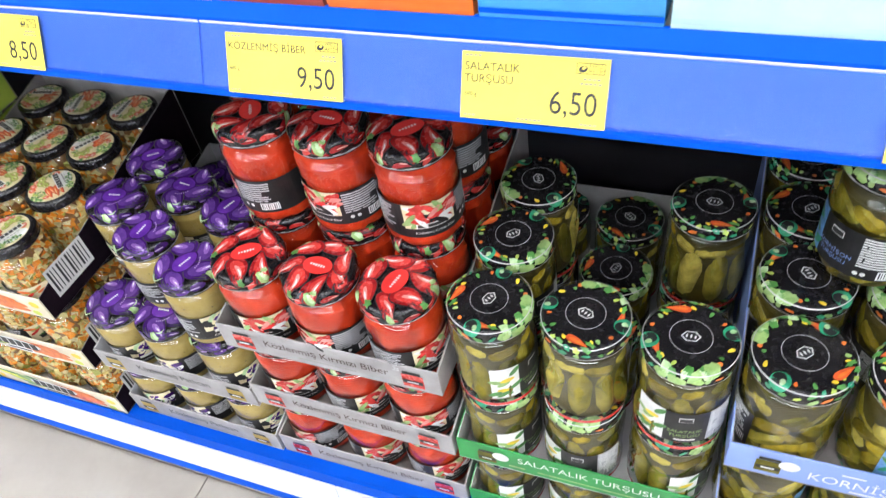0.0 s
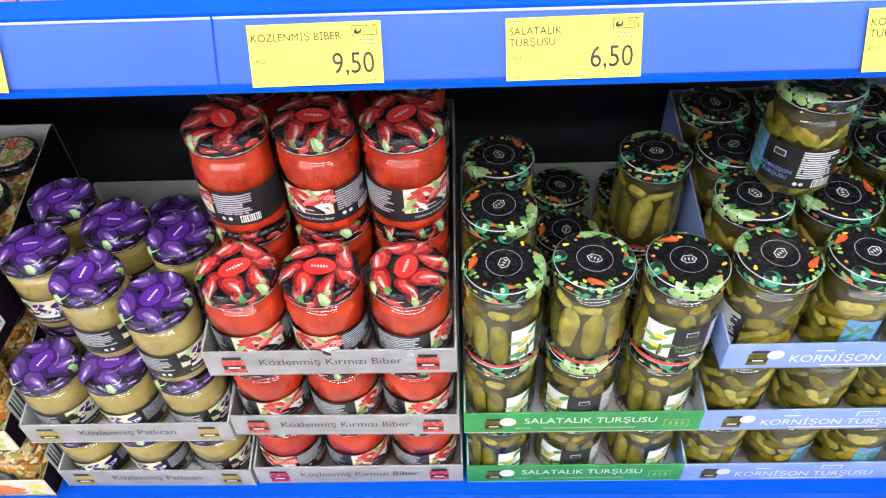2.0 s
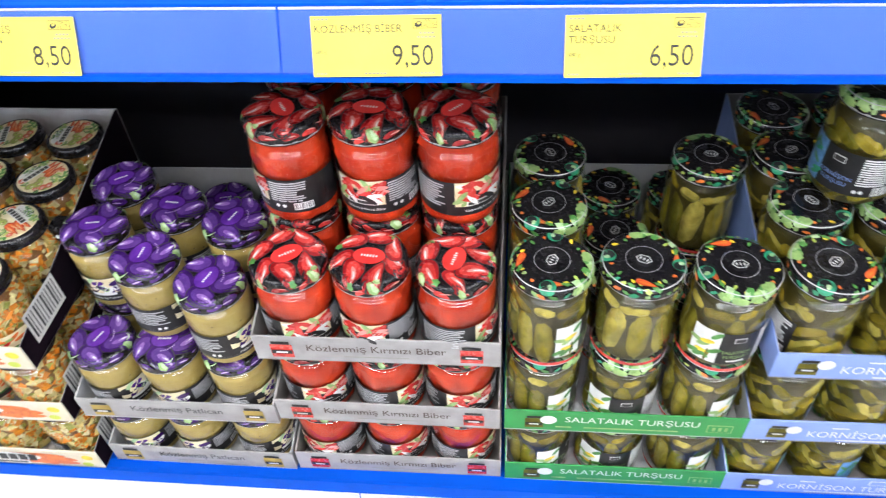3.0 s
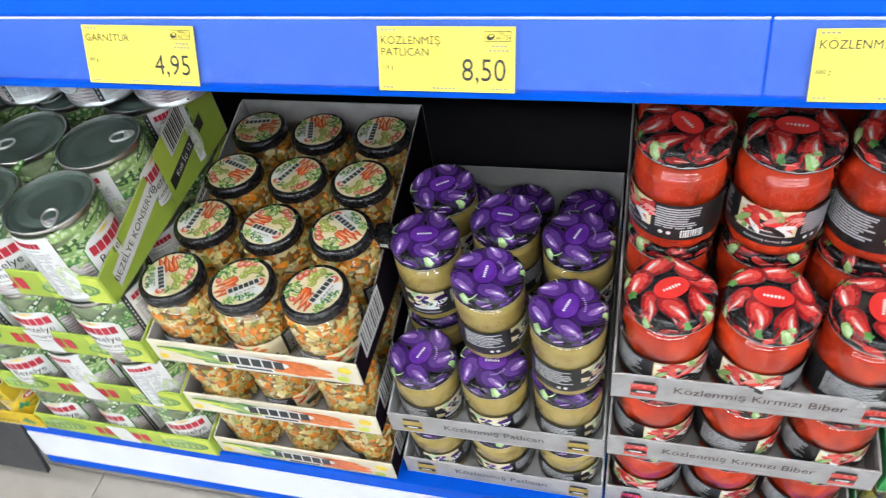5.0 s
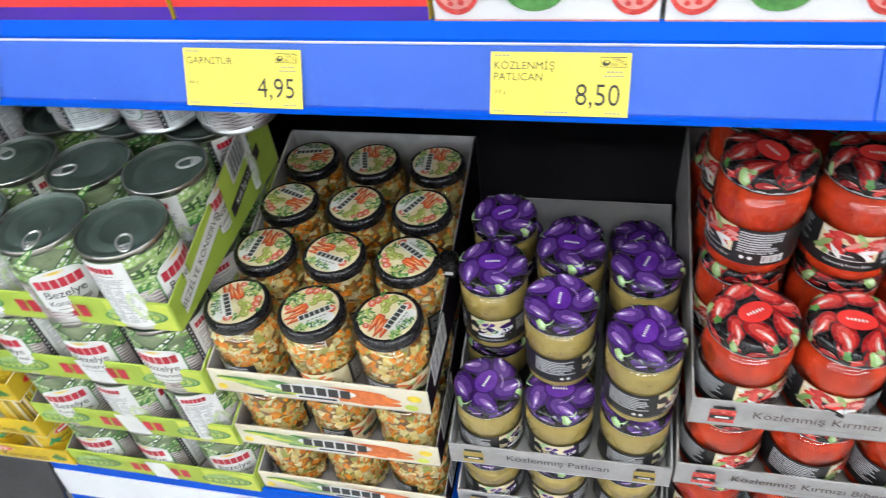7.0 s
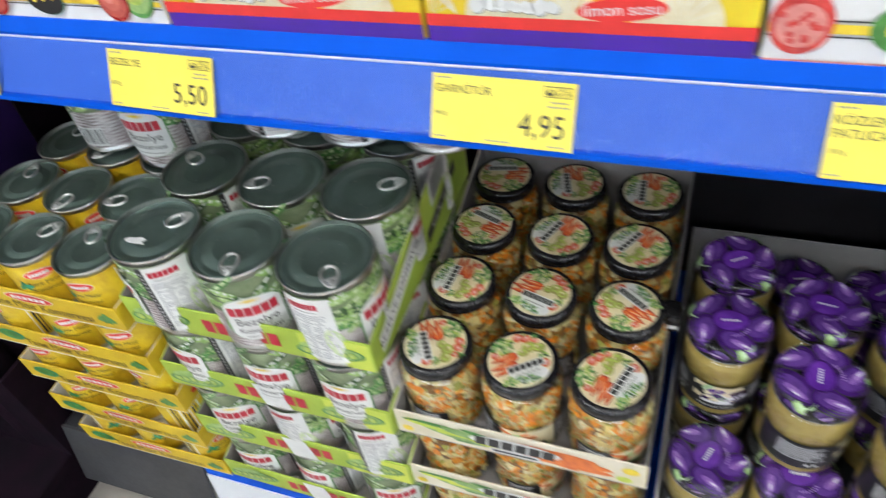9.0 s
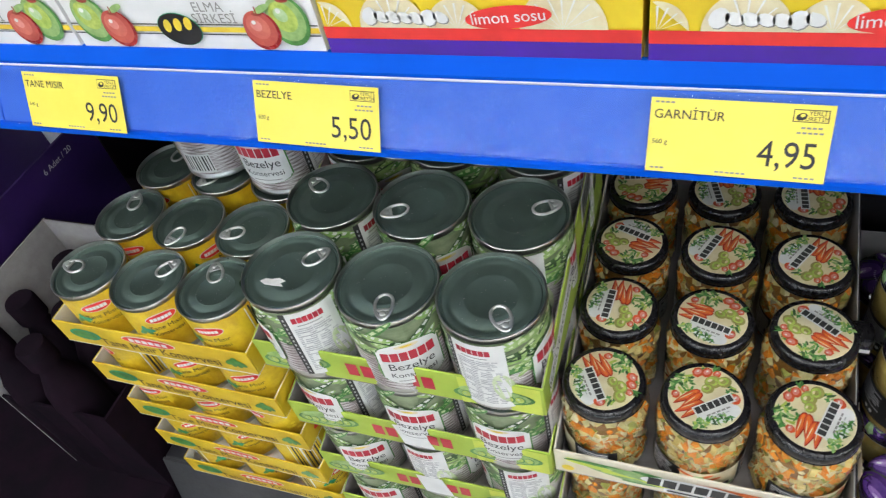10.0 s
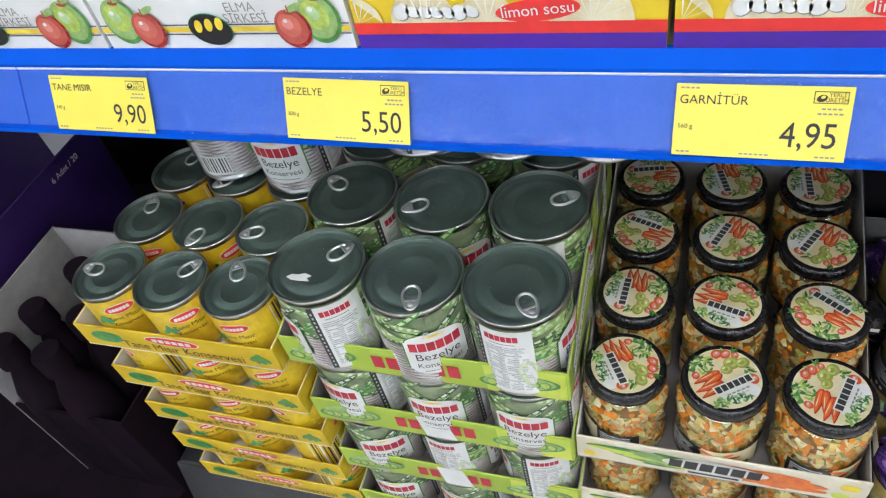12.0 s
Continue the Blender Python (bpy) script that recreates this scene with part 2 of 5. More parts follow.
# ---- mesh helpers ----
class Shape:
    """Collects vertices and faces with a material each, and becomes one mesh."""

    def __init__(self):
        self.v, self.f, self.m, self.mats, self.cuts = [], [], [], [], []

    def slot(self, material):
        if material not in self.mats:
            self.mats.append(material)
        return self.mats.index(material)

    def add(self, verts, faces, material):
        o, s = len(self.v), self.slot(material)
        self.cuts.append((o, len(self.f)))
        self.v += [tuple(p) for p in verts]
        self.f += [tuple(i + o for i in q) for q in faces]
        self.m += [s] * len(faces)
        return self

    def box(self, x0, y0, z0, x1, y1, z1, material, bevel=0.0):
        b = min(bevel, (x1 - x0) / 2.1, (y1 - y0) / 2.1, (z1 - z0) / 2.1)
        if b <= 0:
            vs = [(x, y, z) for z in (z0, z1) for y in (y0, y1) for x in (x0, x1)]
            return self.add(vs, [(0, 2, 3, 1), (4, 5, 7, 6), (0, 1, 5, 4), (2, 6, 7, 3), (0, 4, 6, 2), (1, 3, 7, 5)], material)
        bm = bmesh.new()
        bmesh.ops.create_cube(bm, size=1.0)
        for q in bm.verts:
            q.co = Vector(((x0 + x1) / 2 + q.co.x * (x1 - x0), (y0 + y1) / 2 + q.co.y * (y1 - y0), (z0 + z1) / 2 + q.co.z * (z1 - z0)))
        bmesh.ops.bevel(bm, geom=bm.edges[:], offset=b, segments=2, affect="EDGES", profile=0.5)
        bm.verts.index_update()
        self.add([q.co[:] for q in bm.verts], [[q.index for q in f.verts] for f in bm.faces], material)
        bm.free()
        return self

    def lathe(self, profile, seg, material, cap_low=False, cap_high=False):
        k = len(profile)
        vs = [(r * math.cos(2 * math.pi * j / seg), r * math.sin(2 * math.pi * j / seg), z) for r, z in profile for j in range(seg)]
        fs = [(i * seg + j, i * seg + (j + 1) % seg, (i + 1) * seg + (j + 1) % seg, (i + 1) * seg + j) for i in range(k - 1) for j in range(seg)]
        if cap_low:
            fs.append(tuple(range(seg - 1, -1, -1)))
        if cap_high:
            fs.append(tuple((k - 1) * seg + j for j in range(seg)))
        return self.add(vs, fs, material)

    def disc(self, x, y, z, rx, ry, turn, material, n=14, wobble=0.0, taper=0.0):
        c, s = math.cos(radians(turn)), math.sin(radians(turn))
        vs = []
        for j in range(n):
            a = 2 * math.pi * j / n
            k = 1 + wobble * math.sin(3.1 * j + x * 900)
            px, py = rx * math.cos(a) * k, ry * math.sin(a) * k * (1 + taper * math.cos(a))
            vs.append((x + c * px - s * py, y + s * px + c * py, z))
        return self.add(vs, [tuple(range(n))], material)

    def ring(self, x, y, z, r0, r1, material, n=32, squash=1.0):
        vs = [(x + r * math.cos(2 * math.pi * j / n), y + squash * r * math.sin(2 * math.pi * j / n), z) for r in (r0, r1) for j in range(n)]
        return self.add(vs, [(j, n + j, n + (j + 1) % n, (j + 1) % n) for j in range(n)], material)

    def wrap(self, r, z0, z1, a0, a1, material, step=7.0):
        """A piece of a cylinder's wall; angles from the front, to the right, in degrees."""
        k = max(1, int(abs(a1 - a0) / step))
        vs = []
        for j in range(k + 1):
            a = radians(a0 + (a1 - a0) * j / k - 90)
            vs += [(r * math.cos(a), r * math.sin(a), z0), (r * math.cos(a), r * math.sin(a), z1)]
        return self.add(vs, [(2 * j, 2 * j + 2, 2 * j + 3, 2 * j + 1) for j in range(k)], material)

    def wrap_disc(self, r, a, z, ra, rz, turn, material, n=12):
        """An ellipse on a cylinder's wall, in strips that follow the curve; ra and rz in metres."""
        c, s = math.cos(radians(turn)), math.sin(radians(turn))
        k = max(4, n // 2)
        vs = []
        for j in range(k + 1):
            t = math.pi * (0.03 + 0.94 * j / k)
            for sign in (-1, 1):
                u, w = ra * math.cos(t), sign * rz * math.sin(t)
                b = radians(a - 90) + (c * u - s * w) / r
                vs.append((r * math.cos(b), r * math.sin(b), z + s * u + c * w))
        return self.add(vs, [(2 * j, 2 * j + 1, 2 * j + 3, 2 * j + 2) for j in range(k)], material)

    def wrap_text(self, r, a, z, word, size, material):
        vs, fs = letters(word, size)
        out = []
        for x, y in vs:
            b = radians(a - 90) + x / r
            out.append((r * math.cos(b), r * math.sin(b), z + y))
        return self.add(out, fs, material)

    def text(self, word, size, at, material, right=(1, 0, 0), up=(0, 0, 1)):
        """Flat writing, centred at a point, on the plane of right and up."""
        vs, fs = letters(word, size)
        at, right, up = Vector(at), Vector(right), Vector(up)
        return self.add([at + right * x + up * y for x, y in vs], fs, material)

    def rect(self, at, w, h, material, right=(1, 0, 0), up=(0, 0, 1)):
        at, right, up = Vector(at), Vector(right), Vector(up)
        return self.add([at - right * w / 2 - up * h / 2, at + right * w / 2 - up * h / 2, at + right * w / 2 + up * h / 2, at - right * w / 2 + up * h / 2],
                        [(0, 1, 2, 3)], material)

    def oval(self, at, rx, ry, turn, material, right=(1, 0, 0), up=(0, 0, 1), n=16):
        at, right, up = Vector(at), Vector(right), Vector(up)
        c, s = math.cos(radians(turn)), math.sin(radians(turn))
        vs = []
        for j in range(n):
            t = 2 * math.pi * j / n
            u, w = rx * math.cos(t), ry * math.sin(t)
            vs.append(at + right * (c * u - s * w) + up * (s * u + c * w))
        return self.add(vs, [tuple(range(n))], material)

    def prism(self, outline, axis, t0, t1, material):
        """A flat outline given thickness along x (outline in y, z) or y (outline in x, z)."""
        k = len(outline)
        vs = [((t, a, b) if axis == "x" else (a, t, b)) for t in (t0, t1) for a, b in outline]
        fs = [tuple(range(k - 1, -1, -1)), tuple(range(k, 2 * k))] + [(j, (j + 1) % k, k + (j + 1) % k, k + j) for j in range(k)]
        return self.add(vs, fs, material)

    def pod(self, centre, way, length, r, material, seg=7):
        """A capsule with a slight belly, along a direction."""
        way = Vector(way).normalized()
        side = way.orthogonal().normalized()
        other = way.cross(side)
        rows = [(-0.5, 0.25), (-0.42, 0.7), (-0.2, 1.0), (0.2, 1.0), (0.42, 0.7), (0.5, 0.25)]
        vs = []
        for t, k in rows:
            for j in range(seg):
                a = 2 * math.pi * j / seg
                vs.append(Vector(centre) + way * length * t + (side * math.cos(a) + other * math.sin(a)) * r * k)
        fs = [(i * seg + j, i * seg + (j + 1) % seg, (i + 1) * seg + (j + 1) % seg, (i + 1) * seg + j) for i in range(len(rows) - 1) for j in range(seg)]
        fs += [tuple(range(seg - 1, -1, -1)), tuple(len(rows) * seg - seg + j for j in range(seg))]
        return self.add(vs, fs, material)

    def split(self):
        """The piece laid down first, and all that was laid over it."""
        v, f = self.cuts[1]
        low, rest = Shape(), Shape()
        low.v, low.f, low.m, low.mats = self.v[:v], self.f[:f], self.m[:f], self.mats[:1]
        rest.v, rest.f, rest.m, rest.mats = self.v[v:], [tuple(i - v for i in q) for q in self.f[f:]], self.m[f:], self.mats
        return low, rest

    def mesh(self, name, smooth=False, angle=40):
        me = bpy.data.meshes.new(name)
        me.from_pydata([tuple(p) for p in self.v], [], self.f)
        for m in self.mats:
            me.materials.append(m)
        me.polygons.foreach_set("material_index", self.m)
        if smooth:
            me.polygons.foreach_set("use_smooth", [True] * len(self.f))
            me.set_sharp_from_angle(angle=radians(angle))
        me.update()
        return me


LETTERS = {}


def letters(word, size):
    """Writing in the built-in font, centred, as flat points and faces."""
    if word not in LETTERS:
        cu = bpy.data.curves.new("letters", "FONT")
        cu.body, cu.align_x, cu.align_y, cu.size, cu.resolution_u, cu.offset = word, "CENTER", "CENTER", 1.0, 3, 0.0
        ob = bpy.data.objects.new("letters", cu)
        scene.collection.objects.link(ob)
        dg = bpy.context.evaluated_depsgraph_get()
        dg.update()
        me = bpy.data.meshes.new_from_object(ob.evaluated_get(dg))
        LETTERS[word] = ([(q.co.x, q.co.y) for q in me.vertices], [tuple(f.vertices) for f in me.polygons])
        bpy.data.objects.remove(ob)
        bpy.data.curves.remove(cu)
        bpy.data.meshes.remove(me)
    vs, fs = LETTERS[word]
    return [(x * size, y * size) for x, y in vs], fs


def part(name, shape, parent, label="", smooth=False, at=None, kind=""):
    ob = new(name, shape.mesh(name, smooth))
    ob.parent = parent
    if at is not None:
        ob.matrix_basis = at
    if label or kind:
        tagged(ob, label, kind=kind)
    return ob


def thing(name, label, category, group="", at=None, kind=""):
    e = new(name)
    e.empty_display_size = 0.02
    if at is not None:
        e.matrix_basis = at
    return tagged(e, label, category, group, kind)


def setting(name, shape, label, category, smooth=False):
    return tagged(new(name, shape.mesh(name, smooth)), label, category, kind="structure")


# ---- the shop round the shelves ----
X0, X1, Y0, TOP = -5.8, 5.8, -5.6, 2.9
setting("floor", Shape().box(X0, Y0, -0.1, X1, 0.62, -0.004, GROUT), "beige floor tiles with grey joints", "floor")
setting("ceiling", Shape().box(X0, Y0, TOP, X1, 0.62, TOP + 0.1, CEILM), "plain grey ceiling above the aisle", "ceiling")
setting("wall_back", Shape().box(X0, 0.5, 0, X1, 0.62, TOP, WALLM), "plain painted wall behind the shelves", "wall")
# Unseen window, added so its bright strips give glints on the jar glass
WX0, WX1, WZ0, WZ1 = -5.2, 5.4, 0.20, 2.15
front_wall = Shape().box(X0, Y0 - 0.12, 0, WX0, Y0, TOP, WALLM).box(WX1, Y0 - 0.12, 0, X1, Y0, TOP, WALLM)
front_wall.box(WX0, Y0 - 0.12, 0, WX1, Y0, WZ0, WALLM).box(WX0, Y0 - 0.12, WZ1, WX1, Y0, TOP, WALLM)
setting("wall_front", front_wall, "plain painted wall with the added unseen window", "wall")
window = thing("window_1", "unseen slatted window added for glints on the jars", "window", kind="structure")
PITCH = (WZ1 - WZ0) / 3
for k in range(3):
    z = WZ0 + PITCH * k
    part("pane", Shape().box(WX0, Y0 - 0.065, z + 0.03, WX1, Y0 - 0.06, z + PITCH - 0.03, CLEAR), window)
for k in range(4):
    part("slat", Shape().box(WX0, Y0 - 0.09, WZ0 + PITCH * k - 0.265, WX1, Y0 - 0.03, WZ0 + PITCH * k + 0.265, DARK), window)
for x in (WX0 + 0.1, WX0 + 3.3, WX0 + 4.6, WX0 + 7.6, WX1 - 0.1):
    part("post", Shape().box(x - 0.16, Y0 - 0.028, WZ0, x + 0.16, Y0 - 0.005, WZ1, DARK), window)
# Glowing sheet added behind the unseen window to light its strips
setting("backdrop", Shape().box(WX0 - 0.6, Y0 - 1.0, -0.5, WX1 + 0.6, Y0 - 0.98, 3.6, DAYGLOW), "glowing sheet added outside the unseen window", "backdrop")
setting("wall_left", Shape().box(X0 - 0.12, Y0, 0, X0, 0.62, TOP, WALLM), "plain painted wall closing the aisle", "wall")
setting("wall_right", Shape().box(X1, Y0, 0, X1 + 0.12, 0.62, TOP, WALLM), "plain painted wall closing the aisle", "wall")


def ceiling_light(x, y):
    e = thing("ceiling_light", "white twin-tube fluorescent batten on the ceiling", "lamp", "ceiling lights", pose(x, y, TOP - 0.09))
    part("housing", Shape().box(-0.75, -0.11, 0.05, 0.75, 0.11, 0.09, WHITEC, 0.004), e)
    for y in (-0.07, 0.07):
        part("tube", Shape().prism([(y + 0.019 * math.cos(a * math.pi / 4), 0.025 + 0.019 * math.sin(a * math.pi / 4)) for a in range(8)], "x", -0.72, 0.72, GLOW), e, "glowing white tube")
    for x in (-0.745, 0.72):
        part("tube_holder", Shape().box(x, -0.10, 0.0, x + 0.025, 0.10, 0.05, WHITEC, 0.003), e)
    return e


ROWS = (-0.7, -1.6, -2.6)
lamp = ceiling_light(-3.15, ROWS[0])
for px, py in [(px, py) for py in ROWS for px in (-3.15, -1.35, 0.45, 2.25, 3.8)][1:]:
    copy_thing(lamp, pose(px, py, TOP - 0.09))

STEELD = mat("dark_edge", (0.05, 0.05, 0.055), (0.03, 0.03, 0.033), 9, 0.5, bump=0.1)

# ---- the gondola: base deck, back panel, upper shelf, price rails ----
deck = thing("base_deck", "blue steel base shelf with a white price strip along its edge", "shelf", kind="structure")
part("board", Shape().box(-0.655, -0.062, DECK - 0.035, 1.7, BACK, DECK, BLUE, 0.003), deck)
part("kick_plate", Shape().box(-0.655, -0.03, 0.0, 1.7, -0.01, DECK - 0.035, GREY), deck)
part("edge_rail", Shape().prism([(-0.066, DECK + 0.004), (-0.063, DECK + 0.004), (-0.063, 0.085), (-0.076, 0.085), (-0.076, 0.092), (-0.073, 0.108), (-0.066, DECK - 0.018)], "x", -0.655, 1.7, BLUE), deck)
for a, b in [(-0.655, 0.2655), (0.2675, 1.7)]:
    part("price_strip", Shape().prism([(-0.0668, DECK - 0.021), (-0.0735, 0.108), (-0.0755, 0.108), (-0.0688, DECK - 0.021)], "x", a, b, STRIPW), deck, "white price strip")

# Left stretch of the base deck, coloured darker than the rest
side_deck = thing("side_deck", "left stretch of the base shelf in darker colours", "shelf", kind="structure")
part("board", Shape().box(END, -0.062, DECK - 0.035, -0.657, BACK, DECK, DARK, 0.003), side_deck)
part("edge_rail", Shape().prism([(-0.066, DECK), (-0.062, DECK), (-0.085, 0.075), (-0.092, 0.075)], "x", END, -0.657, STEELD), side_deck)
part("kick_plate", Shape().box(END, -0.03, 0.0, -0.657, -0.01, DECK - 0.035, DARK), side_deck)

back = thing("back_panel", "grey steel back panel of the shelving", "panel", kind="structure")
for a, b in [(X0, -0.808), (-0.804, 0.266), (0.27, 1.7)]:
    part("panel", Shape().box(a, BACK, 0, b, BACK + 0.02, 2.0, GREY), back)
for px in (-0.806, 0.268):
    part("upright", Shape().box(px - 0.02, BACK - 0.012, 0, px + 0.02, BACK - 0.001, 2.0, DARK, 0.002), back)

shelf = thing("upper_shelf", "blue steel shelf with a sloping price rail", "shelf", kind="structure")
part("board", Shape().box(X0 + 0.3, 0.034, SHELF - 0.03, 1.7, BACK, SHELF, STEELG, 0.002), shelf, "grey steel board")
part("edge_lip", Shape().prism([(0.022, SHELF - 0.008), (0.030, SHELF + 0.002), (0.034, SHELF + 0.002), (0.034, SHELF - 0.05), (0.026, SHELF - 0.05)], "x", X0 + 0.3, 1.7, BLUE), shelf)
part("rail_back", Shape().prism([(0.0255, SHELF - 0.011), (0.030, SHELF - 0.011), (0.010, RAIL_LOW), (0.001, RAIL_LOW), (-0.004, RAIL_LOW + 0.001), (-0.004, RAIL_LOW + 0.005), (0.001, RAIL_LOW + 0.006)], "x", X0 + 0.3, 1.7, BLUE), shelf)
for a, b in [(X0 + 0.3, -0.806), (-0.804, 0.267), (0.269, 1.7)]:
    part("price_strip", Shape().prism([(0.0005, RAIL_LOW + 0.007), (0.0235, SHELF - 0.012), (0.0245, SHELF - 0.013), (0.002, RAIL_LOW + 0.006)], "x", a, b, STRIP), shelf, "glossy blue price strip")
    # The lip's line of light is painted on as a thin white bar
    part("strip_edge", Shape().prism([(0.0215, SHELF - 0.0115), (0.0245, SHELF - 0.0095), (0.0255, SHELF - 0.011), (0.0225, SHELF - 0.0135)], "x", a, b, STRIPW), shelf, "clear lip, its catch of light painted white")
    part("cover", Shape().prism([(-0.0028, RAIL_LOW + 0.007), (0.0195, SHELF - 0.0135), (0.0197, SHELF - 0.0135), (-0.0026, RAIL_LOW + 0.007)], "x", a, b, CLEAR), shelf, "clear plastic cover strip")

UPR = Vector((0, 0.0225, SHELF - 0.0125 - (RAIL_LOW + 0.0065))).normalized()   # up along the sloping rail
OUT = Vector((1, 0, 0)).cross(UPR)                                            # out of it


def price_card(x, name, weight, price, tilt=0.0):
    """A yellow shelf-edge card on the sloping rail; x is its left edge."""
    w, h = 0.102, 0.046
    e = thing("price_card", "yellow paper price card reading %s" % price, "price tag", "price cards on the rail")
    right = (Vector((1, 0, 0)) + UPR * tilt).normalized()
    up = OUT.cross(right)
    o = Vector((x + w / 2, 0.0, RAIL_LOW + 0.0045)) + UPR * (h / 2) + OUT * 0.0042
    card = Shape()
    card.add([o + right * a * w / 2 + up * b * h / 2 + OUT * c for c in (0.0, 0.0005) for b in (-1, 1) for a in (-1, 1)],
             [(0, 2, 3, 1), (4, 5, 7, 6), (0, 1, 5, 4), (2, 6, 7, 3), (0, 4, 6, 2), (1, 3, 7, 5)], YELLOW)
    part("card", card, e)
    lay = OUT * 0.0008
    name_print, price_print, mark, small = Shape(), Shape(), Shape(), Shape()

    def put(shape, word, size, u, v, m=INK):
        vs, fs = letters(word, size)
        wide = max(q[0] for q in vs) - min(q[0] for q in vs)
        shape.text(word, size, o + lay + right * (u + wide / 2) + up * v, m, right, up)

    for k, line in enumerate(name):
        put(name_print, line, 0.0080, -0.0485, 0.0130 - 0.0082 * k)
    vs, fs = letters(price, 0.0225)
    wide = max(q[0] for q in vs) * 0.86
    price_print.text(price, 0.0225, o + lay + right * (0.0445 - wide) + up * -0.008, INK, right * 0.86, up)
    mark.rect(o + lay + right * 0.0385 + up * 0.0165, 0.019, 0.0074, INK, right, up)
    mark.rect(o + lay * 1.3 + right * 0.0385 + up * 0.0165, 0.0180, 0.0064, YELLOW, right, up)
    mark.oval(o + lay * 1.5 + right * 0.0335 + up * 0.0160, 0.0032, 0.0022, 20, INK, right, up, 8)
    mark.oval(o + lay * 1.7 + right * 0.0340 + up * 0.0168, 0.0014, 0.0010, 20, YELLOW, right, up, 8)
    mark.text("YERLİ", 0.0036, o + lay * 1.6 + right * 0.0418 + up * 0.0181, INK, right, up)
    mark.text("ÜRETİM", 0.0036, o + lay * 1.6 + right * 0.0418 + up * 0.0149, INK, right, up)
    put(small, weight, 0.0042, -0.0485, -0.004 if len(name) == 1 else -0.006)
    for u, v, n in [(-0.0485, 0.0205, 4), (0.034, 0.0095, 4), (0.032, 0.0065, 5), (-0.0485, -0.0205, 3), (-0.010, -0.0205, 6), (0.034, -0.0205, 4)]:
        for k in range(n):
            small.rect(o + lay + right * (u + 0.0013 + 0.0030 * k) + up * v, 0.0022, 0.0011, INKGREY, right, up)
    part("product_name", name_print, e, "black printed product name")
    part("price", price_print, e, "black printed price")
    part("origin_mark", mark, e, "small boxed black mark", kind="stuff")
    part("small_print", small, e, "rows of tiny print", kind="stuff")


price_card(-0.768, ["TANE MISIR"], "340 g", "9,90", -0.012)
price_card(-0.540, ["BEZELYE"], "830 g", "5,50", -0.02)
price_card(-0.254, ["GARNİTÜR"], "560 g", "4,95", -0.01)
price_card(0.000, ["KÖZLENMİŞ", "PATLICAN"], "310 g", "8,50")
price_card(0.295, ["KÖZLENMİŞ BİBER"], "680 g", "9,50", 0.012)
price_card(0.491, ["SALATALIK", "TURŞUSU"], "680 g", "6,50", 0.012)
price_card(0.758, ["KORNİŞON", "TURŞUSU"], "670 g", "7,50", 0.012)


# ---- jars ----
INKPALE = mat("pale_ink", (0.52, 0.50, 0.50), None, 60, 0.4)
PODDARK = mat("dark_pod_print", (0.05, 0.13, 0.03), (0.02, 0.06, 0.015), 90, 0.35, coat=0.3)
PODP = mat("pale_pod_print", (0.42, 0.58, 0.22), (0.24, 0.42, 0.10), 90, 0.35, coat=0.3)
DEEPRED = mat("deep_red_print", (0.42, 0.018, 0.020), (0.15, 0.006, 0.010), 70, 0.25, coat=0.6, mix=1.2)
PALELEAF = mat("pale_leaf_print", (0.52, 0.66, 0.40), (0.32, 0.50, 0.22), 120, 0.35, coat=0.3)
PODLEAF = mat("yellow_green_print", (0.50, 0.60, 0.12), (0.30, 0.42, 0.06), 140, 0.35, coat=0.3)
INDIGOP = mat("indigo_gloss_print", (0.14, 0.035, 0.36), (0.085, 0.018, 0.24), 50, 0.22, coat=0.7)
DEEPORANGE = mat("deep_orange_print", (0.66, 0.10, 0.025), (0.48, 0.06, 0.015), 120, 0.35, coat=0.3)
OLIVEP = mat("olive_print", (0.36, 0.34, 0.10), (0.26, 0.24, 0.06), 120, 0.35, coat=0.3)
MAUVEP = mat("mauve_print", (0.30, 0.16, 0.47), (0.20, 0.09, 0.36), 80, 0.25, coat=0.6)
LILACP = mat("lilac_print", (0.50, 0.36, 0.66), (0.36, 0.22, 0.52), 90, 0.25, coat=0.6)


def lid_shape(r, h, ridges=True):
    s = Shape()
    s.lathe([(r - 0.004, -0.0005), (r - 0.0004, 0.0), (r, 0.001), (r - 0.0005, 0.002), (r, 0.004), (r, h - 0.004), (r - 0.0012, h - 0.0014), (r - 0.003, h - 0.0004),
             (r - 0.0045, h), (r - 0.0062, h - 0.0003), (r - 0.009, h - 0.0004), (0.001, h - 0.0003)], 36, BLACK, False, True)
    return s


def jar_body(r, h, neck, lid_h, waist=0.0, rise=0.66):
    """Profile of a jar's glass from base to neck: a waist for the label, a rib, a round shoulder."""
    sh = h - lid_h
    arc = [(0.0, 0.0)]
    for a0, a1, bend, n in ((0, 20, 0.006, 3), (20, 33, 0.0075 + 0.0095 * (r - neck) / 0.001, 5)):
        x, z = arc[-1]
        for k in range(1, n + 1):
            a, b = radians(a0), radians(a0 + (a1 - a0) * k / n)
            arc.append((x + bend * (math.cos(a) - math.cos(b)), z + bend * (math.sin(b) - math.sin(a))))
    z0 = sh - 0.0006 - arc[-1][1]
    top = min(sh * rise, z0 - 0.004)
    prof = [(r * 0.80, 0.0), (r * 0.90, 0.001), (r * 0.97, 0.004), (r, 0.010), (r, 0.016), (r - waist, 0.019), (r - waist, top - 0.003), (r, top), (r, z0 - 0.0004)]
    prof += [(r - x, z0 + z) for x, z in arc]
    return prof + [(neck, sh), (neck - 0.001, h - 0.004)]


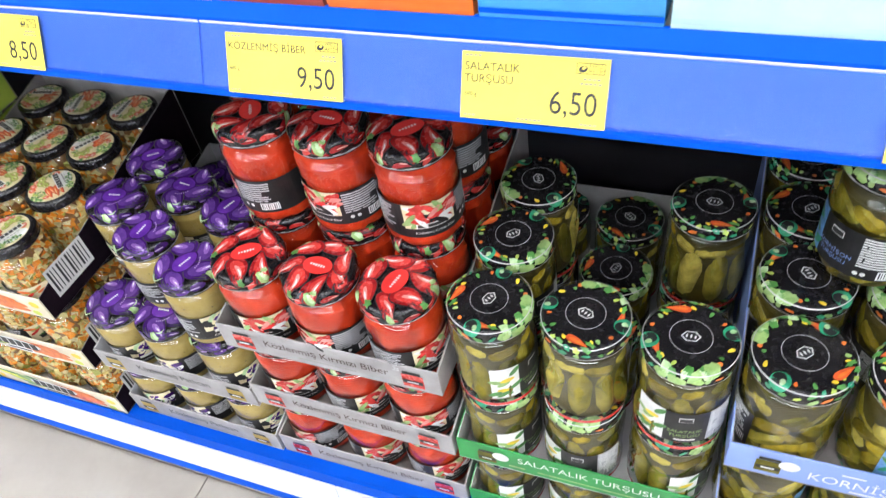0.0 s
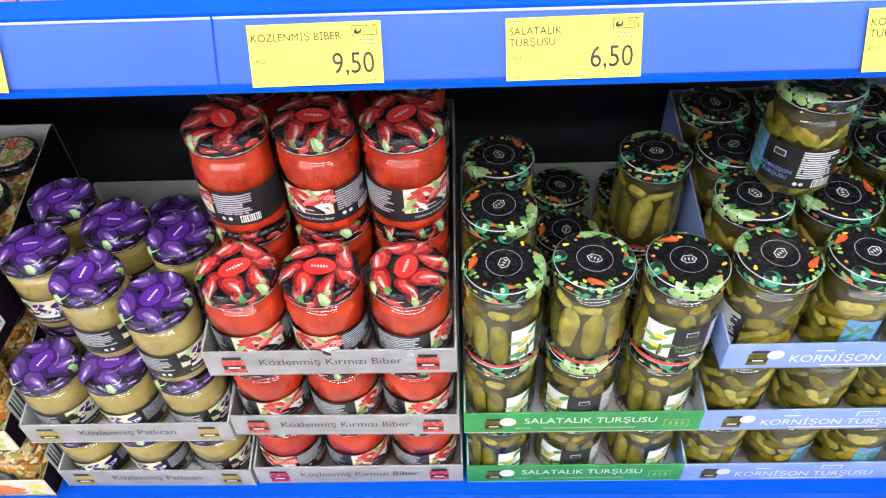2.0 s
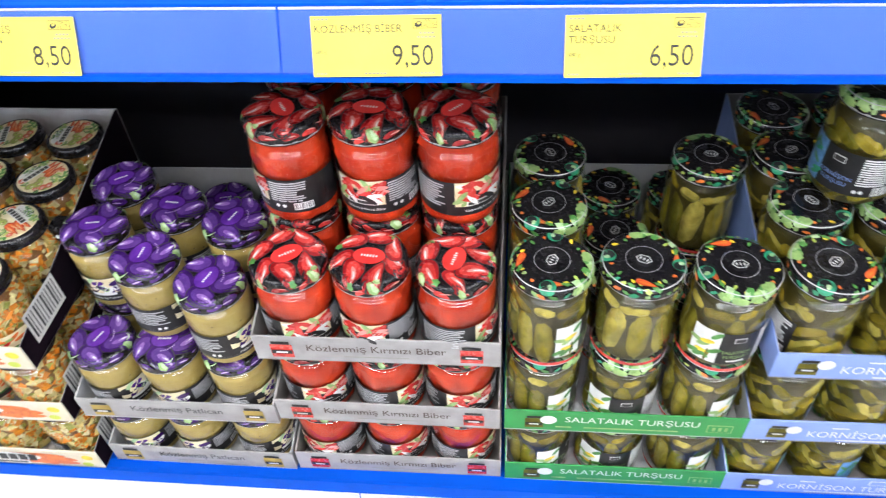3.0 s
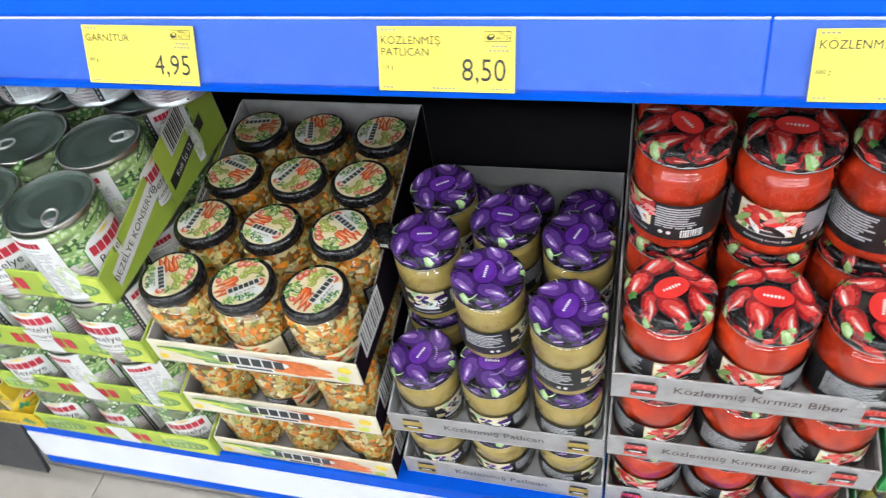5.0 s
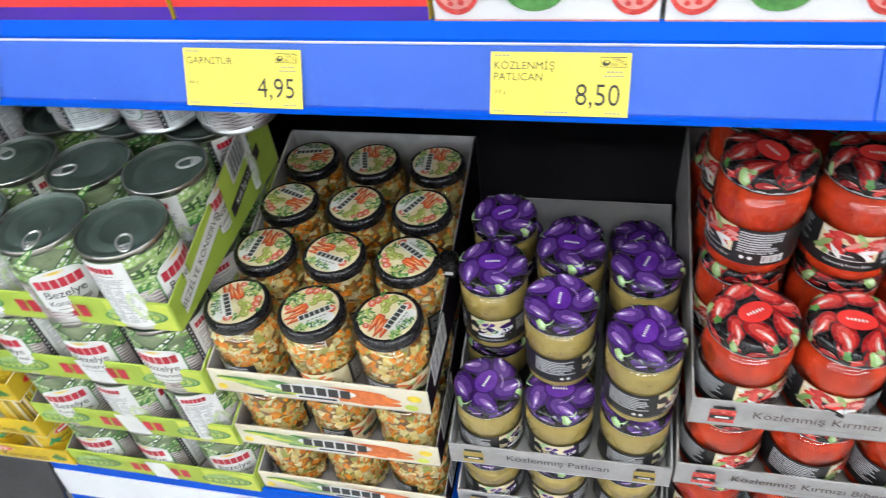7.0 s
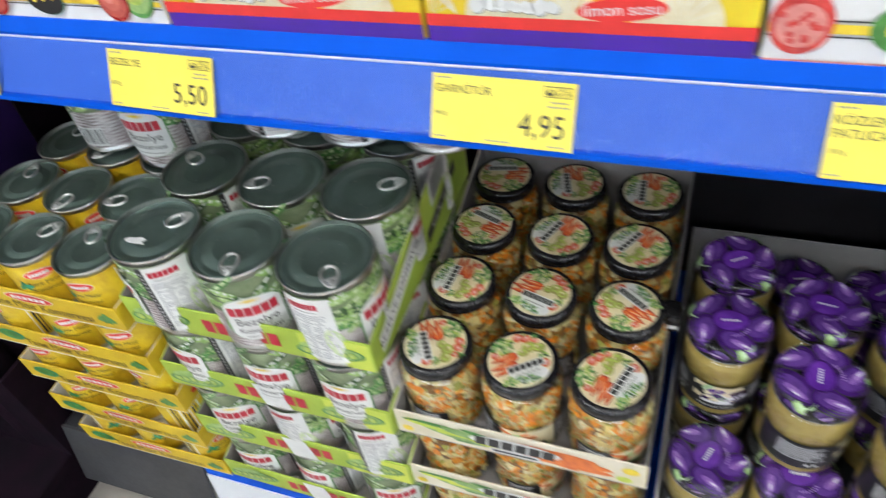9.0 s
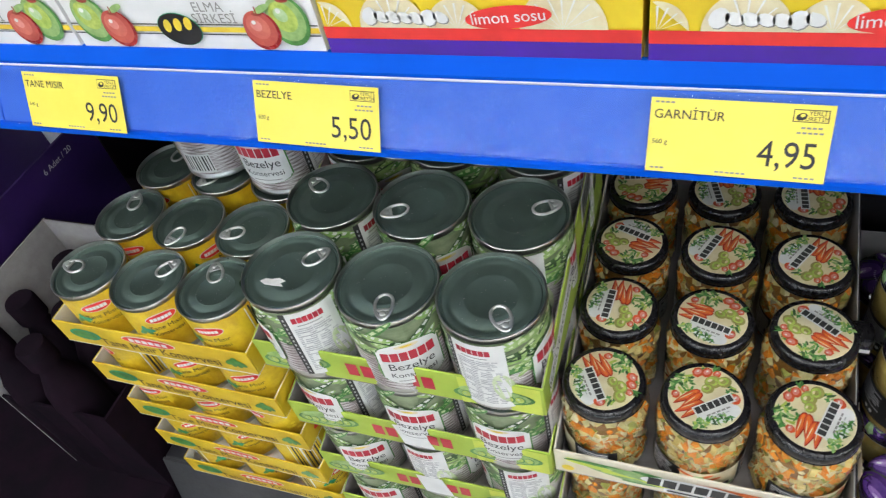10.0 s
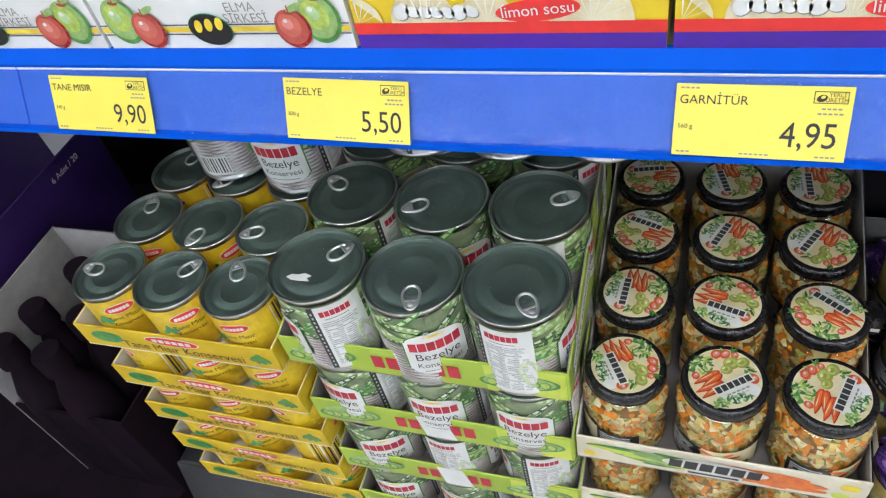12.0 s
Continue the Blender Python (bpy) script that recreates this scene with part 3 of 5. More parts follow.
class LidArt:
    """Pictures laid over a lid: flat on the top, bent over its round edge and down the skirt. Lengths in lid radii."""

    def __init__(self, shape, r, h):
        self.s, self.r, self.h, self.n = shape, r, h, 0

    def on_lid(self, x, y, off):
        q, a = math.hypot(x, y), math.atan2(y, x)
        flat, bend = self.r - 0.0045, 0.0045
        t = max(q - flat, 0.0) / bend
        if t == 0.0:
            d, z = q, self.h + off
        elif t < math.pi / 2:
            d, z = flat + (bend + off) * math.sin(t), self.h - bend + (bend + off) * math.cos(t)
        else:
            d, z = self.r + off, max(self.h - bend - (t - math.pi / 2) * bend, 0.0032)
        return (d * math.cos(a), d * math.sin(a), z)

    def blob(self, a, q, rx, ry, turn, m, taper=0.0, wave=0.0, bow=0.0, n=14, rings=5):
        """An oval at angle a and distance q, its long way turned from the outward direction."""
        self.n += 1
        off = 0.0004 + 0.00002 * self.n
        ca, sa = math.cos(radians(a)), math.sin(radians(a))
        ct, st = math.cos(radians(a + turn)), math.sin(radians(a + turn))
        vs = [self.on_lid(q * ca * self.r, q * sa * self.r, off)]
        for k in range(1, rings + 1):
            for j in range(n):
                b = 2 * math.pi * j / n
                w = (1 + wave * math.sin(5 * b + self.n)) * k / rings
                u, v = rx * math.cos(b) * w, ry * math.sin(b) * w
                v = v * (1 + taper * u / rx) + bow * (u / rx) ** 2 * rx
                x, y = q * ca + u * ct - v * st, q * sa + u * st + v * ct
                vs.append(self.on_lid(x * self.r, y * self.r, off))
        fs = [(0, 1 + j, 1 + (j + 1) % n) for j in range(n)]
        fs += [(1 + k * n + j, 1 + (k + 1) * n + j, 1 + (k + 1) * n + (j + 1) % n, 1 + k * n + (j + 1) % n) for k in range(rings - 1) for j in range(n)]
        self.s.add(vs, fs, m)

    def hoop(self, q, wide, m, n=40):
        self.n += 1
        off = 0.0004 + 0.00002 * self.n
        vs = [self.on_lid(d * self.r * math.cos(2 * math.pi * j / n), d * self.r * math.sin(2 * math.pi * j / n), off) for d in (q - wide / 2, q + wide / 2) for j in range(n)]
        self.s.add(vs, [(j, n + j, n + (j + 1) % n, (j + 1) % n) for j in range(n)], m)

    def word(self, a, q, wide, high, m, count, rng):
        """A row of small upright bars that stands for a mark."""
        ca, sa = math.cos(radians(a)), math.sin(radians(a))
        for k in range(count):
            u = (k - (count - 1) / 2) * wide / count
            x, y = q * ca + u * math.cos(0.14), q * sa + u * math.sin(0.14)
            self.blob(math.degrees(math.atan2(y, x)), math.hypot(x, y), wide / count * 0.40, high * rng.uniform(0.38, 0.55), -math.degrees(math.atan2(y, x)) + 8, m, n=6, rings=1)


def skirt_lines(s, r, rng):
    """A thin pale line round the foot of a lid, and broken small print over it."""
    s.wrap(r + 0.0006, 0.0020, 0.0027, -180, 180, INKPALE)
    for k in range(16):
        a = -180 + 360 / 16 * k + rng.uniform(-5, 5)
        s.wrap(r + 0.0016, 0.0037, 0.0044, a, a + rng.uniform(6, 14), INKPALE)


def text_lines(s, r, z0, z1, a0, a1, m, rng, count):
    for k in range(count):
        z = z0 + (z1 - z0) * (k + 0.5) / count
        s.wrap(r, z - (z1 - z0) / count * 0.28, z + (z1 - z0) / count * 0.28, a0, a1 - rng.uniform(0, (a1 - a0) * 0.3), m, 12)


def barcode(s, r, z0, z1, a0, a1):
    s.wrap(r, z0, z1, a0, a1, WHITE)
    k = 9
    for j in range(k):
        b = a0 + (a1 - a0) * (j + 0.6) / (k + 0.3)
        s.wrap(r + 0.0002, z0 + (z1 - z0) * 0.12, z1 - (z1 - z0) * 0.08, b, b + (a1 - a0) * (0.035 if j % 3 else 0.06), INK, 20)


def make_jar(name, label, group, r, h, neck, lid_r, lid_h, contents, lid_art, label_art, waist=0.0012):
    e = thing(name, label, "jar", group)
    prof = jar_body(r, h, neck, lid_h, waist)
    body = part("glass", Shape().lathe(prof, 32, GLASS, True), e, "clear glass", True)
    part("filling", contents(prof, r, h - lid_h), e, "", True)
    lid = part("lid", lid_shape(lid_r, lid_h), e, "", True, pose(0, 0, h - lid_h))
    art = Shape()
    lid_art(art, lid_r, lid_h)
    part("lid_print", art, lid, "printed picture on the lid", kind="stuff")
    lab = Shape()
    label_art(lab, r - waist + 0.0007, h - lid_h)
    low, rest = lab.split()
    part("label_print", rest, part("paper_label", low, e), "printed words and pictures", kind="stuff")
    return e


def inner(prof, gap):
    return [(max(q - gap, 0.004), z + (gap if i == 0 else 0)) for i, (q, z) in enumerate(prof)]


def lumpy(prof, gap, material, amount, seed, freq):
    """The packed filling, pressed against the glass, with folds."""
    s = Shape()
    seg = 36
    rows = inner(prof[:-1], gap)
    full = []
    for (ra, za), (rb, zb) in zip(rows, rows[1:]):
        k = max(1, int((zb - za) / 0.007))
        full += [(ra + (rb - ra) * j / k, za + (zb - za) * j / k) for j in range(k)]
    full.append(rows[-1])
    vs = []
    for q, z in full:
        for j in range(seg):
            a = 2 * math.pi * j / seg
            d = noise.noise(Vector((math.cos(a) * freq, math.sin(a) * freq, z * 45 + seed)))
            k = q - amount * max(0.0, d + 0.15)
            vs.append((k * math.cos(a), k * math.sin(a), z))
    k = len(full)
    fs = [(i * seg + j, i * seg + (j + 1) % seg, (i + 1) * seg + (j + 1) % seg, (i + 1) * seg + j) for i in range(k - 1) for j in range(seg)]
    fs += [tuple(range(seg - 1, -1, -1)), tuple((k - 1) * seg + j for j in range(seg))]
    return s.add(vs, fs, material)


def pepper_fill(prof, r, h):
    return lumpy(prof, 0.0012, PEPPER, 0.009, 3.0, 2.4)


def puree_fill(prof, r, h):
    s = lumpy(prof, 0.0011, PUREE, 0.0012, 9.0, 3.0)
    rng = random.Random(5)
    for k in range(26):
        s.wrap_disc(r - 0.0009, rng.uniform(0, 360), rng.uniform(0.1, 0.8) * h, rng.uniform(0.0006, 0.0016), rng.uniform(0.0005, 0.0012), rng.uniform(0, 90), SPECK, 6)
    return s


def gherkin_fill(prof, r, h, tilt=0.55, length=0.062, fat=0.0108, seed=2):
    s = Shape().lathe(inner(prof[:-1], 0.005), 24, BRINE, True, True)
    rng = random.Random(seed)
    for level in range(5):
        n = 11
        for k in range(n):
            a = 2 * math.pi * (k + 0.5 * (level % 2)) / n + rng.uniform(-0.15, 0.15)
            z = h * (0.10 + 0.20 * level) + rng.uniform(-0.006, 0.006)
            q = r - fat * rng.uniform(1.08, 1.25) - (0.004 if level == 4 else 0)
            slope = rng.choice((-1, 1)) * rng.uniform(0.2, 1.0)
            way = (-math.sin(a), math.cos(a), slope * tilt * 2)
            s.pod((q * math.cos(a), q * math.sin(a), max(z, 0.012)), way, length * rng.uniform(0.42, 0.66), fat * rng.uniform(0.75, 1.1), GHERKIN)
    return s


def cucumber_fill(prof, r, h):
    """Whole small cucumbers standing on end, with shorter ones on top."""
    s = Shape().lathe(inner(prof[:-1], 0.006), 24, BRINE, True, True)
    rng = random.Random(4)
    for k in range(9):
        a = 2 * math.pi * k / 9 + rng.uniform(-0.1, 0.1)
        q = r - 0.0128
        s.pod((q * math.cos(a), q * math.sin(a), h * rng.uniform(0.38, 0.44)), (rng.uniform(-0.15, 0.15), rng.uniform(-0.15, 0.15), 1), h * rng.uniform(0.66, 0.8), rng.uniform(0.0105, 0.0122), GHERKIN, 9)
    for k in range(8):
        a = 2 * math.pi * (k + 0.4) / 8
        q = r - 0.0125
        s.pod((q * math.cos(a), q * math.sin(a), h * rng.uniform(0.76, 0.84)), (-math.sin(a), math.cos(a), rng.uniform(-0.6, 0.6)), rng.uniform(0.022, 0.032), rng.uniform(0.008, 0.010), GHERKIN, 8)
    return s


def dice_fill(prof, r, h):
    s = Shape().lathe(inner(prof[:-1], 0.005), 24, BROTH, True, True)
    rng = random.Random(8)
    for k in range(430):
        z = rng.uniform(0.03, 0.93) * h
        a = rng.uniform(0, 2 * math.pi)
        e = rng.uniform(0.0034, 0.0052)
        lim = np.interp(z, [q[1] for q in prof], [q[0] for q in prof])
        m = pose(0, 0, 0, rng.uniform(0, 90), rng.uniform(0, 90), rng.uniform(0, 90))
        c = Vector(((lim - e * 1.72) * math.cos(a), (lim - e * 1.72) * math.sin(a), z))
        if k % 4 == 0:
            s.pod(c, (rng.uniform(-1, 1), rng.uniform(-1, 1), rng.uniform(-1, 1)), e * 1.7, e * 0.85, DICE, 6)
        else:
            vs = [c + m @ Vector((x * e, y * e, w * e)) for w in (-1, 1) for y in (-1, 1) for x in (-1, 1)]
            s.add(vs, [(0, 2, 3, 1), (4, 5, 7, 6), (0, 1, 5, 4), (2, 6, 7, 3), (0, 4, 6, 2), (1, 3, 7, 5)], DICE)
    return s


def pepper_lid(s, r, h):
    rng = random.Random(11)
    art = LidArt(s, r, h)
    for k in range(13):
        art.blob(360 / 13 * k + rng.uniform(-8, 8), 1.12 + 0.06 * (k % 2), rng.uniform(0.20, 0.32), rng.uniform(0.07, 0.11), rng.uniform(60, 115), (DEEPRED, REDP, DEEPRED)[k % 3], -0.4, bow=rng.uniform(-0.2, 0.2))
        art.blob(360 / 13 * k + rng.uniform(-6, 6), 1.13, rng.uniform(0.10, 0.18), 0.018, rng.uniform(70, 110), PINKP)
    for k in range(7):
        a = 360 / 7 * k + rng.uniform(-9, 9)
        t = rng.choice((35, 60, 110, 140)) + rng.uniform(-12, 12)
        q, long, fat, bow = rng.uniform(0.62, 0.76), rng.uniform(0.46, 0.58), rng.uniform(0.22, 0.30), rng.uniform(-0.25, 0.25)
        art.blob(a, q, long, fat, t, BLACKP, -0.45, bow=bow)
        art.blob(a, q, long * 0.95, fat * 0.86, t, DEEPRED, -0.45, bow=bow, n=18)
        art.blob(a + 2, q + 0.02, long * 0.82, fat * 0.58, t, REDP, -0.45, bow=bow)
        art.blob(a + 5, q + 0.05, long * 0.56, fat * 0.20, t + 3, PINKP, -0.3, bow=bow)
        art.blob(a + 6, q + 0.06, long * 0.30, fat * 0.09, t + 3, WHITE, bow=bow, n=8)
        if k % 2:
            e = q + long * 0.8 * math.cos(radians(t))
            art.blob(a + math.degrees(long * 0.8 * math.sin(radians(t)) / max(e, 0.3)), abs(e), 0.11, 0.085, t, GREENP, wave=0.25)
    for a, q, z, t in ((-62, 1.06, 0.20, 30), (-55, 0.90, 0.09, 80), (68, 1.10, 0.19, -40), (150, 1.02, 0.17, 60), (215, 1.12, 0.15, 20)):
        art.blob(a, q, z, z * 0.62, t, LIMEP, 0.3, 0.10)
        art.blob(a + 2, q - 0.02, z * 0.66, z * 0.34, t, PALELEAF, 0.3, 0.12)
    art.blob(90, 0.02, 0.42, 0.29, -82, REDBRIGHT, n=22)
    art.word(90, 0.02, 0.46, 0.10, WHITE, 6, rng)
    skirt_lines(s, r, rng)


def aubergine_lid(s, r, h):
    rng = random.Random(12)
    art = LidArt(s, r, h)
    for k in range(11):
        art.blob(360 / 11 * k + rng.uniform(-8, 8), 1.10 + 0.05 * (k % 2), rng.uniform(0.22, 0.32), rng.uniform(0.09, 0.14), rng.uniform(65, 115), (PURPLEP, VIOLETP)[k % 2], -0.2)
        art.blob(360 / 11 * k + rng.uniform(-8, 8), 1.12, rng.uniform(0.10, 0.18), 0.028, rng.uniform(70, 110), LILACP)
    for k in range(5):
        a = 72 * k + rng.uniform(-8, 8)
        t = rng.choice((50, 80, 110)) + rng.uniform(-12, 12)
        q, long, fat = rng.uniform(0.68, 0.78), rng.uniform(0.50, 0.60), rng.uniform(0.30, 0.36)
        art.blob(a, q, long * 1.05, fat * 1.10, t, BLACKP, -0.25, n=18)
        art.blob(a, q, long, fat, t, PURPLEP, -0.25, n=18)
        art.blob(a + 3, q + 0.01, long * 0.84, fat * 0.70, t, VIOLETP, -0.25, n=18)
        art.blob(a + 6, q + 0.07, long * 0.54, fat * 0.26, t + 2, MAUVEP, -0.2)
        art.blob(a + 9, q + 0.10, long * 0.30, fat * 0.13, t + 2, LILACP, n=10)
        art.blob(a + 10, q + 0.11, long * 0.14, fat * 0.07, t + 2, WHITE, n=8)
    for a, q, z, t in ((-70, 1.04, 0.17, 30), (40, 1.06, 0.15, -40), (165, 1.04, 0.17, 60)):
        art.blob(a, q, z, z * 0.66, t, LIMEP, 0.3, 0.16)
        art.blob(a + 2, q - 0.02, z * 0.70, z * 0.40, t, PALELEAF, 0.3, 0.16)
        art.blob(a + 14, q - 0.10, 0.15, 0.016, t + 70, PALELEAF, bow=0.5)
    art.blob(80, 0.03, 0.47, 0.36, -70, PURPLEP, -0.15, n=24)
    art.blob(80, 0.03, 0.42, 0.31, -70, INDIGOP, -0.15, n=24)
    art.word(90, 0.03, 0.44, 0.09, WHITE, 6, rng)
    for k in range(7):
        art.blob(-78 + 9 * k, 0.46, 0.020, 0.030, 90, LILACP, n=6, rings=1)
    skirt_lines(s, r, rng)


def pickle_lid(s, r, h):
    rng = random.Random(13)
    art = LidArt(s, r, h)
    for k in range(24):
        a = 15 * k + rng.uniform(-4, 4)
        art.blob(a, rng.uniform(1.12, 1.19), rng.uniform(0.07, 0.15), rng.uniform(0.04, 0.075), rng.uniform(50, 130), (LIMEP, TEALP, GREENP, PODLEAF, LIMEP, ORANGEP, GREENP, TEALP)[k % 8], 0.2, 0.12)
    for k in range(16):
        art.blob(360 / 16 * k + rng.uniform(-9, 9), rng.uniform(0.76, 0.90), rng.uniform(0.05, 0.09), rng.uniform(0.03, 0.05), rng.uniform(0, 180), (YELLOWP, LIMEP, ORANGEP, GREENP, YELLOWP, PODLEAF)[k % 6], 0.3)
    for a, t in ((118, 70), (-150, 85)):
        art.blob(a, 0.78, 0.27, 0.085, t, DEEPORANGE, -0.6)
        art.blob(a, 0.79, 0.20, 0.034, t, ORANGEP, -0.5)
        art.blob(a + 20, 0.84, 0.13, 0.05, t - 20, GREENP, wave=0.3)
    for a, m in ((22, TEALP), (200, TEALP)):
        art.blob(a, 0.88, 0.22, 0.20, 0, m, n=18)
        art.blob(a - 3, 0.84, 0.145, 0.135, 0, BLACKP, n=16)
        art.blob(a + 3, 0.88, 0.07, 0.06, 0, PALELEAF, n=10)
    for k in range(16):
        a = -118 + 66 * k / 15 + rng.uniform(-3, 3)
        art.blob(a, rng.uniform(0.86, 1.14), rng.uniform(0.11, 0.17), rng.uniform(0.08, 0.12), rng.uniform(0, 180), (LIMEP, PODP, PALELEAF, GREENP, LIMEP)[k % 5], 0.2, 0.10)
    for k in range(7):
        art.blob(60 + 12 * k, rng.uniform(0.86, 1.0), rng.uniform(0.06, 0.12), rng.uniform(0.03, 0.05), rng.uniform(0, 180), (GREENP, TEALP, PODLEAF)[k % 3], 0.3, 0.2)
    art.hoop(0.97, 0.018, INKPALE)
    art.hoop(0.44, 0.012, GREYP)
    for long, m in ((0.205, WHITE), (0.175, BLACKP)):
        art.blob(0, 0.0, long, long * 0.72, 8, m, n=6, rings=1)
    for k in (-1, 0, 1):
        art.blob(0 if k > 0 else 180, abs(k) * 0.088, 0.024, 0.060, 0, WHITE, n=4, rings=1)
    skirt_lines(s, r, rng)


def garnish_lid(s, r, h):
    rng = random.Random(14)
    z = h + 0.0001
    s.disc(0, 0, z, r * 0.83, r * 0.83, 0, CREAM, 36)
    s.disc(r * 0.14, -r * 0.46, z + 0.00012, r * 0.50, r * 0.24, 0, WHITE, 24)
    n = [0]

    def lay(x, y, rx, ry, turn, m, k=12, wobble=0.0, taper=0.0):
        n[0] += 1
        s.disc(r * x, r * y, z + 0.0002 + 0.000010 * n[0], r * rx, r * ry, turn, m, k, wobble, taper)

    def leaves(x, y, wx, wy, count):
        for k in range(count):
            a, q = rng.uniform(0, 2 * math.pi), math.sqrt(rng.uniform(0, 1))
            lay(x + wx * q * math.cos(a), y + wy * q * math.sin(a), rng.uniform(0.05, 0.12), rng.uniform(0.022, 0.04), rng.uniform(0, 180), (GREENP, LIMEP, PODDARK, GREENP, PODLEAF)[k % 5], 7, 0.2)

    leaves(-0.36, 0.44, 0.32, 0.26, 44)
    leaves(-0.05, -0.62, 0.46, 0.13, 34)
    leaves(0.30, 0.66, 0.30, 0.08, 14)
    leaves(0.60, 0.02, 0.10, 0.18, 10)
    for x, y, t in ((-0.40, 0.10, 14), (-0.36, -0.04, 24), (-0.44, -0.16, 8), (-0.38, -0.28, 20)):
        lay(x, y, 0.36, 0.092, t, DEEPRED, 14, 0.0, 0.5)
        lay(x, y + 0.010, 0.34, 0.076, t, DEEPORANGE, 14, 0.0, 0.5)
        lay(x + 0.02, y + 0.022, 0.28, 0.040, t, ORANGEP, 12, 0.0, 0.5)
        lay(x, y + 0.034, 0.18, 0.012, t, CREAM, 8)
    for x, y, q in ((0.06, 0.66, 0.14), (0.26, 0.60, 0.14), (0.60, -0.22, 0.14), (-0.62, 0.22, 0.11), (0.46, 0.50, 0.10)):
        lay(x, y, q, q * 0.85, rng.uniform(0, 90), DEEPORANGE, 14, 0.05)
        lay(x + 0.01, y + 0.01, q * 0.66, q * 0.48, 20, PINKP, 12)
        lay(x + 0.02, y + 0.03, q * 0.25, q * 0.15, 20, WHITE, 8)
    for x, y, q in ((0.30, 0.32, 0.20), (0.54, 0.26, 0.17), (0.12, 0.18, 0.15)):
        lay(x, y, q, q * 0.85, 10, OLIVEP, 16)
        lay(x - 0.02, y + 0.02, q * 0.78, q * 0.62, 10, PODLEAF, 14)
        lay(x - 0.02, y + 0.01, q * 0.40, q * 0.30, 10, OLIVEP, 12)
        lay(x - 0.05, y + 0.06, q * 0.30, q * 0.18, 10, CREAM, 8)
    ax, ay = Vector((0.985, 0.17, 0)), Vector((-0.17, 0.985, 0))
    c = Vector((r * 0.10, -r * 0.24, z + 0.0018))
    for m, q in ((WHITE, 0.0), (INK, 0.0003)):
        for k in range(6):
            s.rect(c + ax * (k - 2.5) * r * 0.155 + Vector((0, 0, q + 0.00002 * k)), r * (0.130 if m is INK else 0.20), r * (0.17 if m is INK else 0.24), m, ax, ay)
    for k in range(5):
        s.rect(c + ax * (k - 2) * r * 0.12 - ay * r * 0.20 + Vector((0, 0, 0.0004)), r * 0.09, r * 0.04, INKGREY, ax, ay)
    for k in range(4):
        s.rect(c + ax * (k - 1.5) * r * 0.12 - ay * r * 0.28, r * 0.09, r * 0.022, GREYP, ax, ay)


def pepper_label(s, r, h):
    rng = random.Random(21)
    z0, z1 = h * 0.17, h * 0.60
    s.wrap(r, z0, z1, -150, 150, BLACKP)
    p = r + 0.0003
    s.wrap(p, z0 + 0.012, z1, -38, 34, CREAM)
    for k in range(46):
        s.wrap_disc(p + 0.0003 + 0.00002 * k, rng.uniform(-33, 30), rng.uniform(z0 + 0.018, z1 - 0.003), 0.0085, 0.0028, rng.uniform(-60, 60), (REDP, REDBRIGHT, WHITE, REDP, LIMEP, PINKP, REDP, BLACKP)[k % 8])
    s.wrap(p + 0.0006, z0 + 0.0125, z0 + 0.0185, -22, 24, WHITE)
    s.wrap(p + 0.0008, z0 + 0.0135, z0 + 0.0175, -20, 22, INK)
    s.wrap_text(p + 0.0004, 4, z0 + 0.0065, "Közlenmiş Kırmızı Biber", 0.0042, WHITE)
    text_lines(s, p, z0 + 0.014, z1 - 0.003, 40, 95, GREYP, rng, 9)
    barcode(s, p + 0.0002, z0 + 0.004, z0 + 0.013, 72, 100)
    text_lines(s, p, z0 + 0.010, z1 - 0.003, -120, -50, GREYP, rng, 10)
    s.wrap_disc(p, 58, z0 + 0.009, 0.0022, 0.0022, 0, WHITE, 8)
    s.wrap_disc(p, 48, z0 + 0.009, 0.0022, 0.0022, 0, WHITE, 8)


def aubergine_label(s, r, h):
    rng = random.Random(22)
    z0, z1 = h * 0.16, h * 0.60
    s.wrap(r, z0, z1, -150, 150, BLACKP)
    p = r + 0.0003
    s.wrap(p, z0 + 0.014, z1 - 0.001, -36, 34, CREAM)
    for k in range(20):
        s.wrap_disc(p + 0.0003 + 0.00002 * k, rng.uniform(-31, 29), rng.uniform(z0 + 0.017, z1 - 0.005), rng.uniform(0.006, 0.010), rng.uniform(0.0026, 0.0044), rng.uniform(-50, 50), (PURPLEP, BLACKP, WHITE, VIOLETP, PURPLEP, CREAM, PALELEAF)[k % 7])
    s.wrap_disc(p + 0.0006, 8, z0 + 0.020, 0.004, 0.003, 30, LIMEP)
    s.wrap(p + 0.0006, z0 + 0.0105, z0 + 0.0145, -22, 22, WHITE)
    s.wrap_text(p + 0.0004, 0, z0 + 0.0055, "Közlenmiş Patlıcan", 0.0045, WHITE)
    text_lines(s, p, z0 + 0.014, z1 - 0.004, 45, 105, GREYP, rng, 8)
    barcode(s, p + 0.0002, z0 + 0.003, z0 + 0.012, 76, 104)
    text_lines(s, p, z0 + 0.012, z1 - 0.004, -115, -48, GREYP, rng, 8)
    for b in (-60, -70):
        s.wrap_disc(p, b, z0 + 0.006, 0.0022, 0.0022, 0, WHITE, 8)


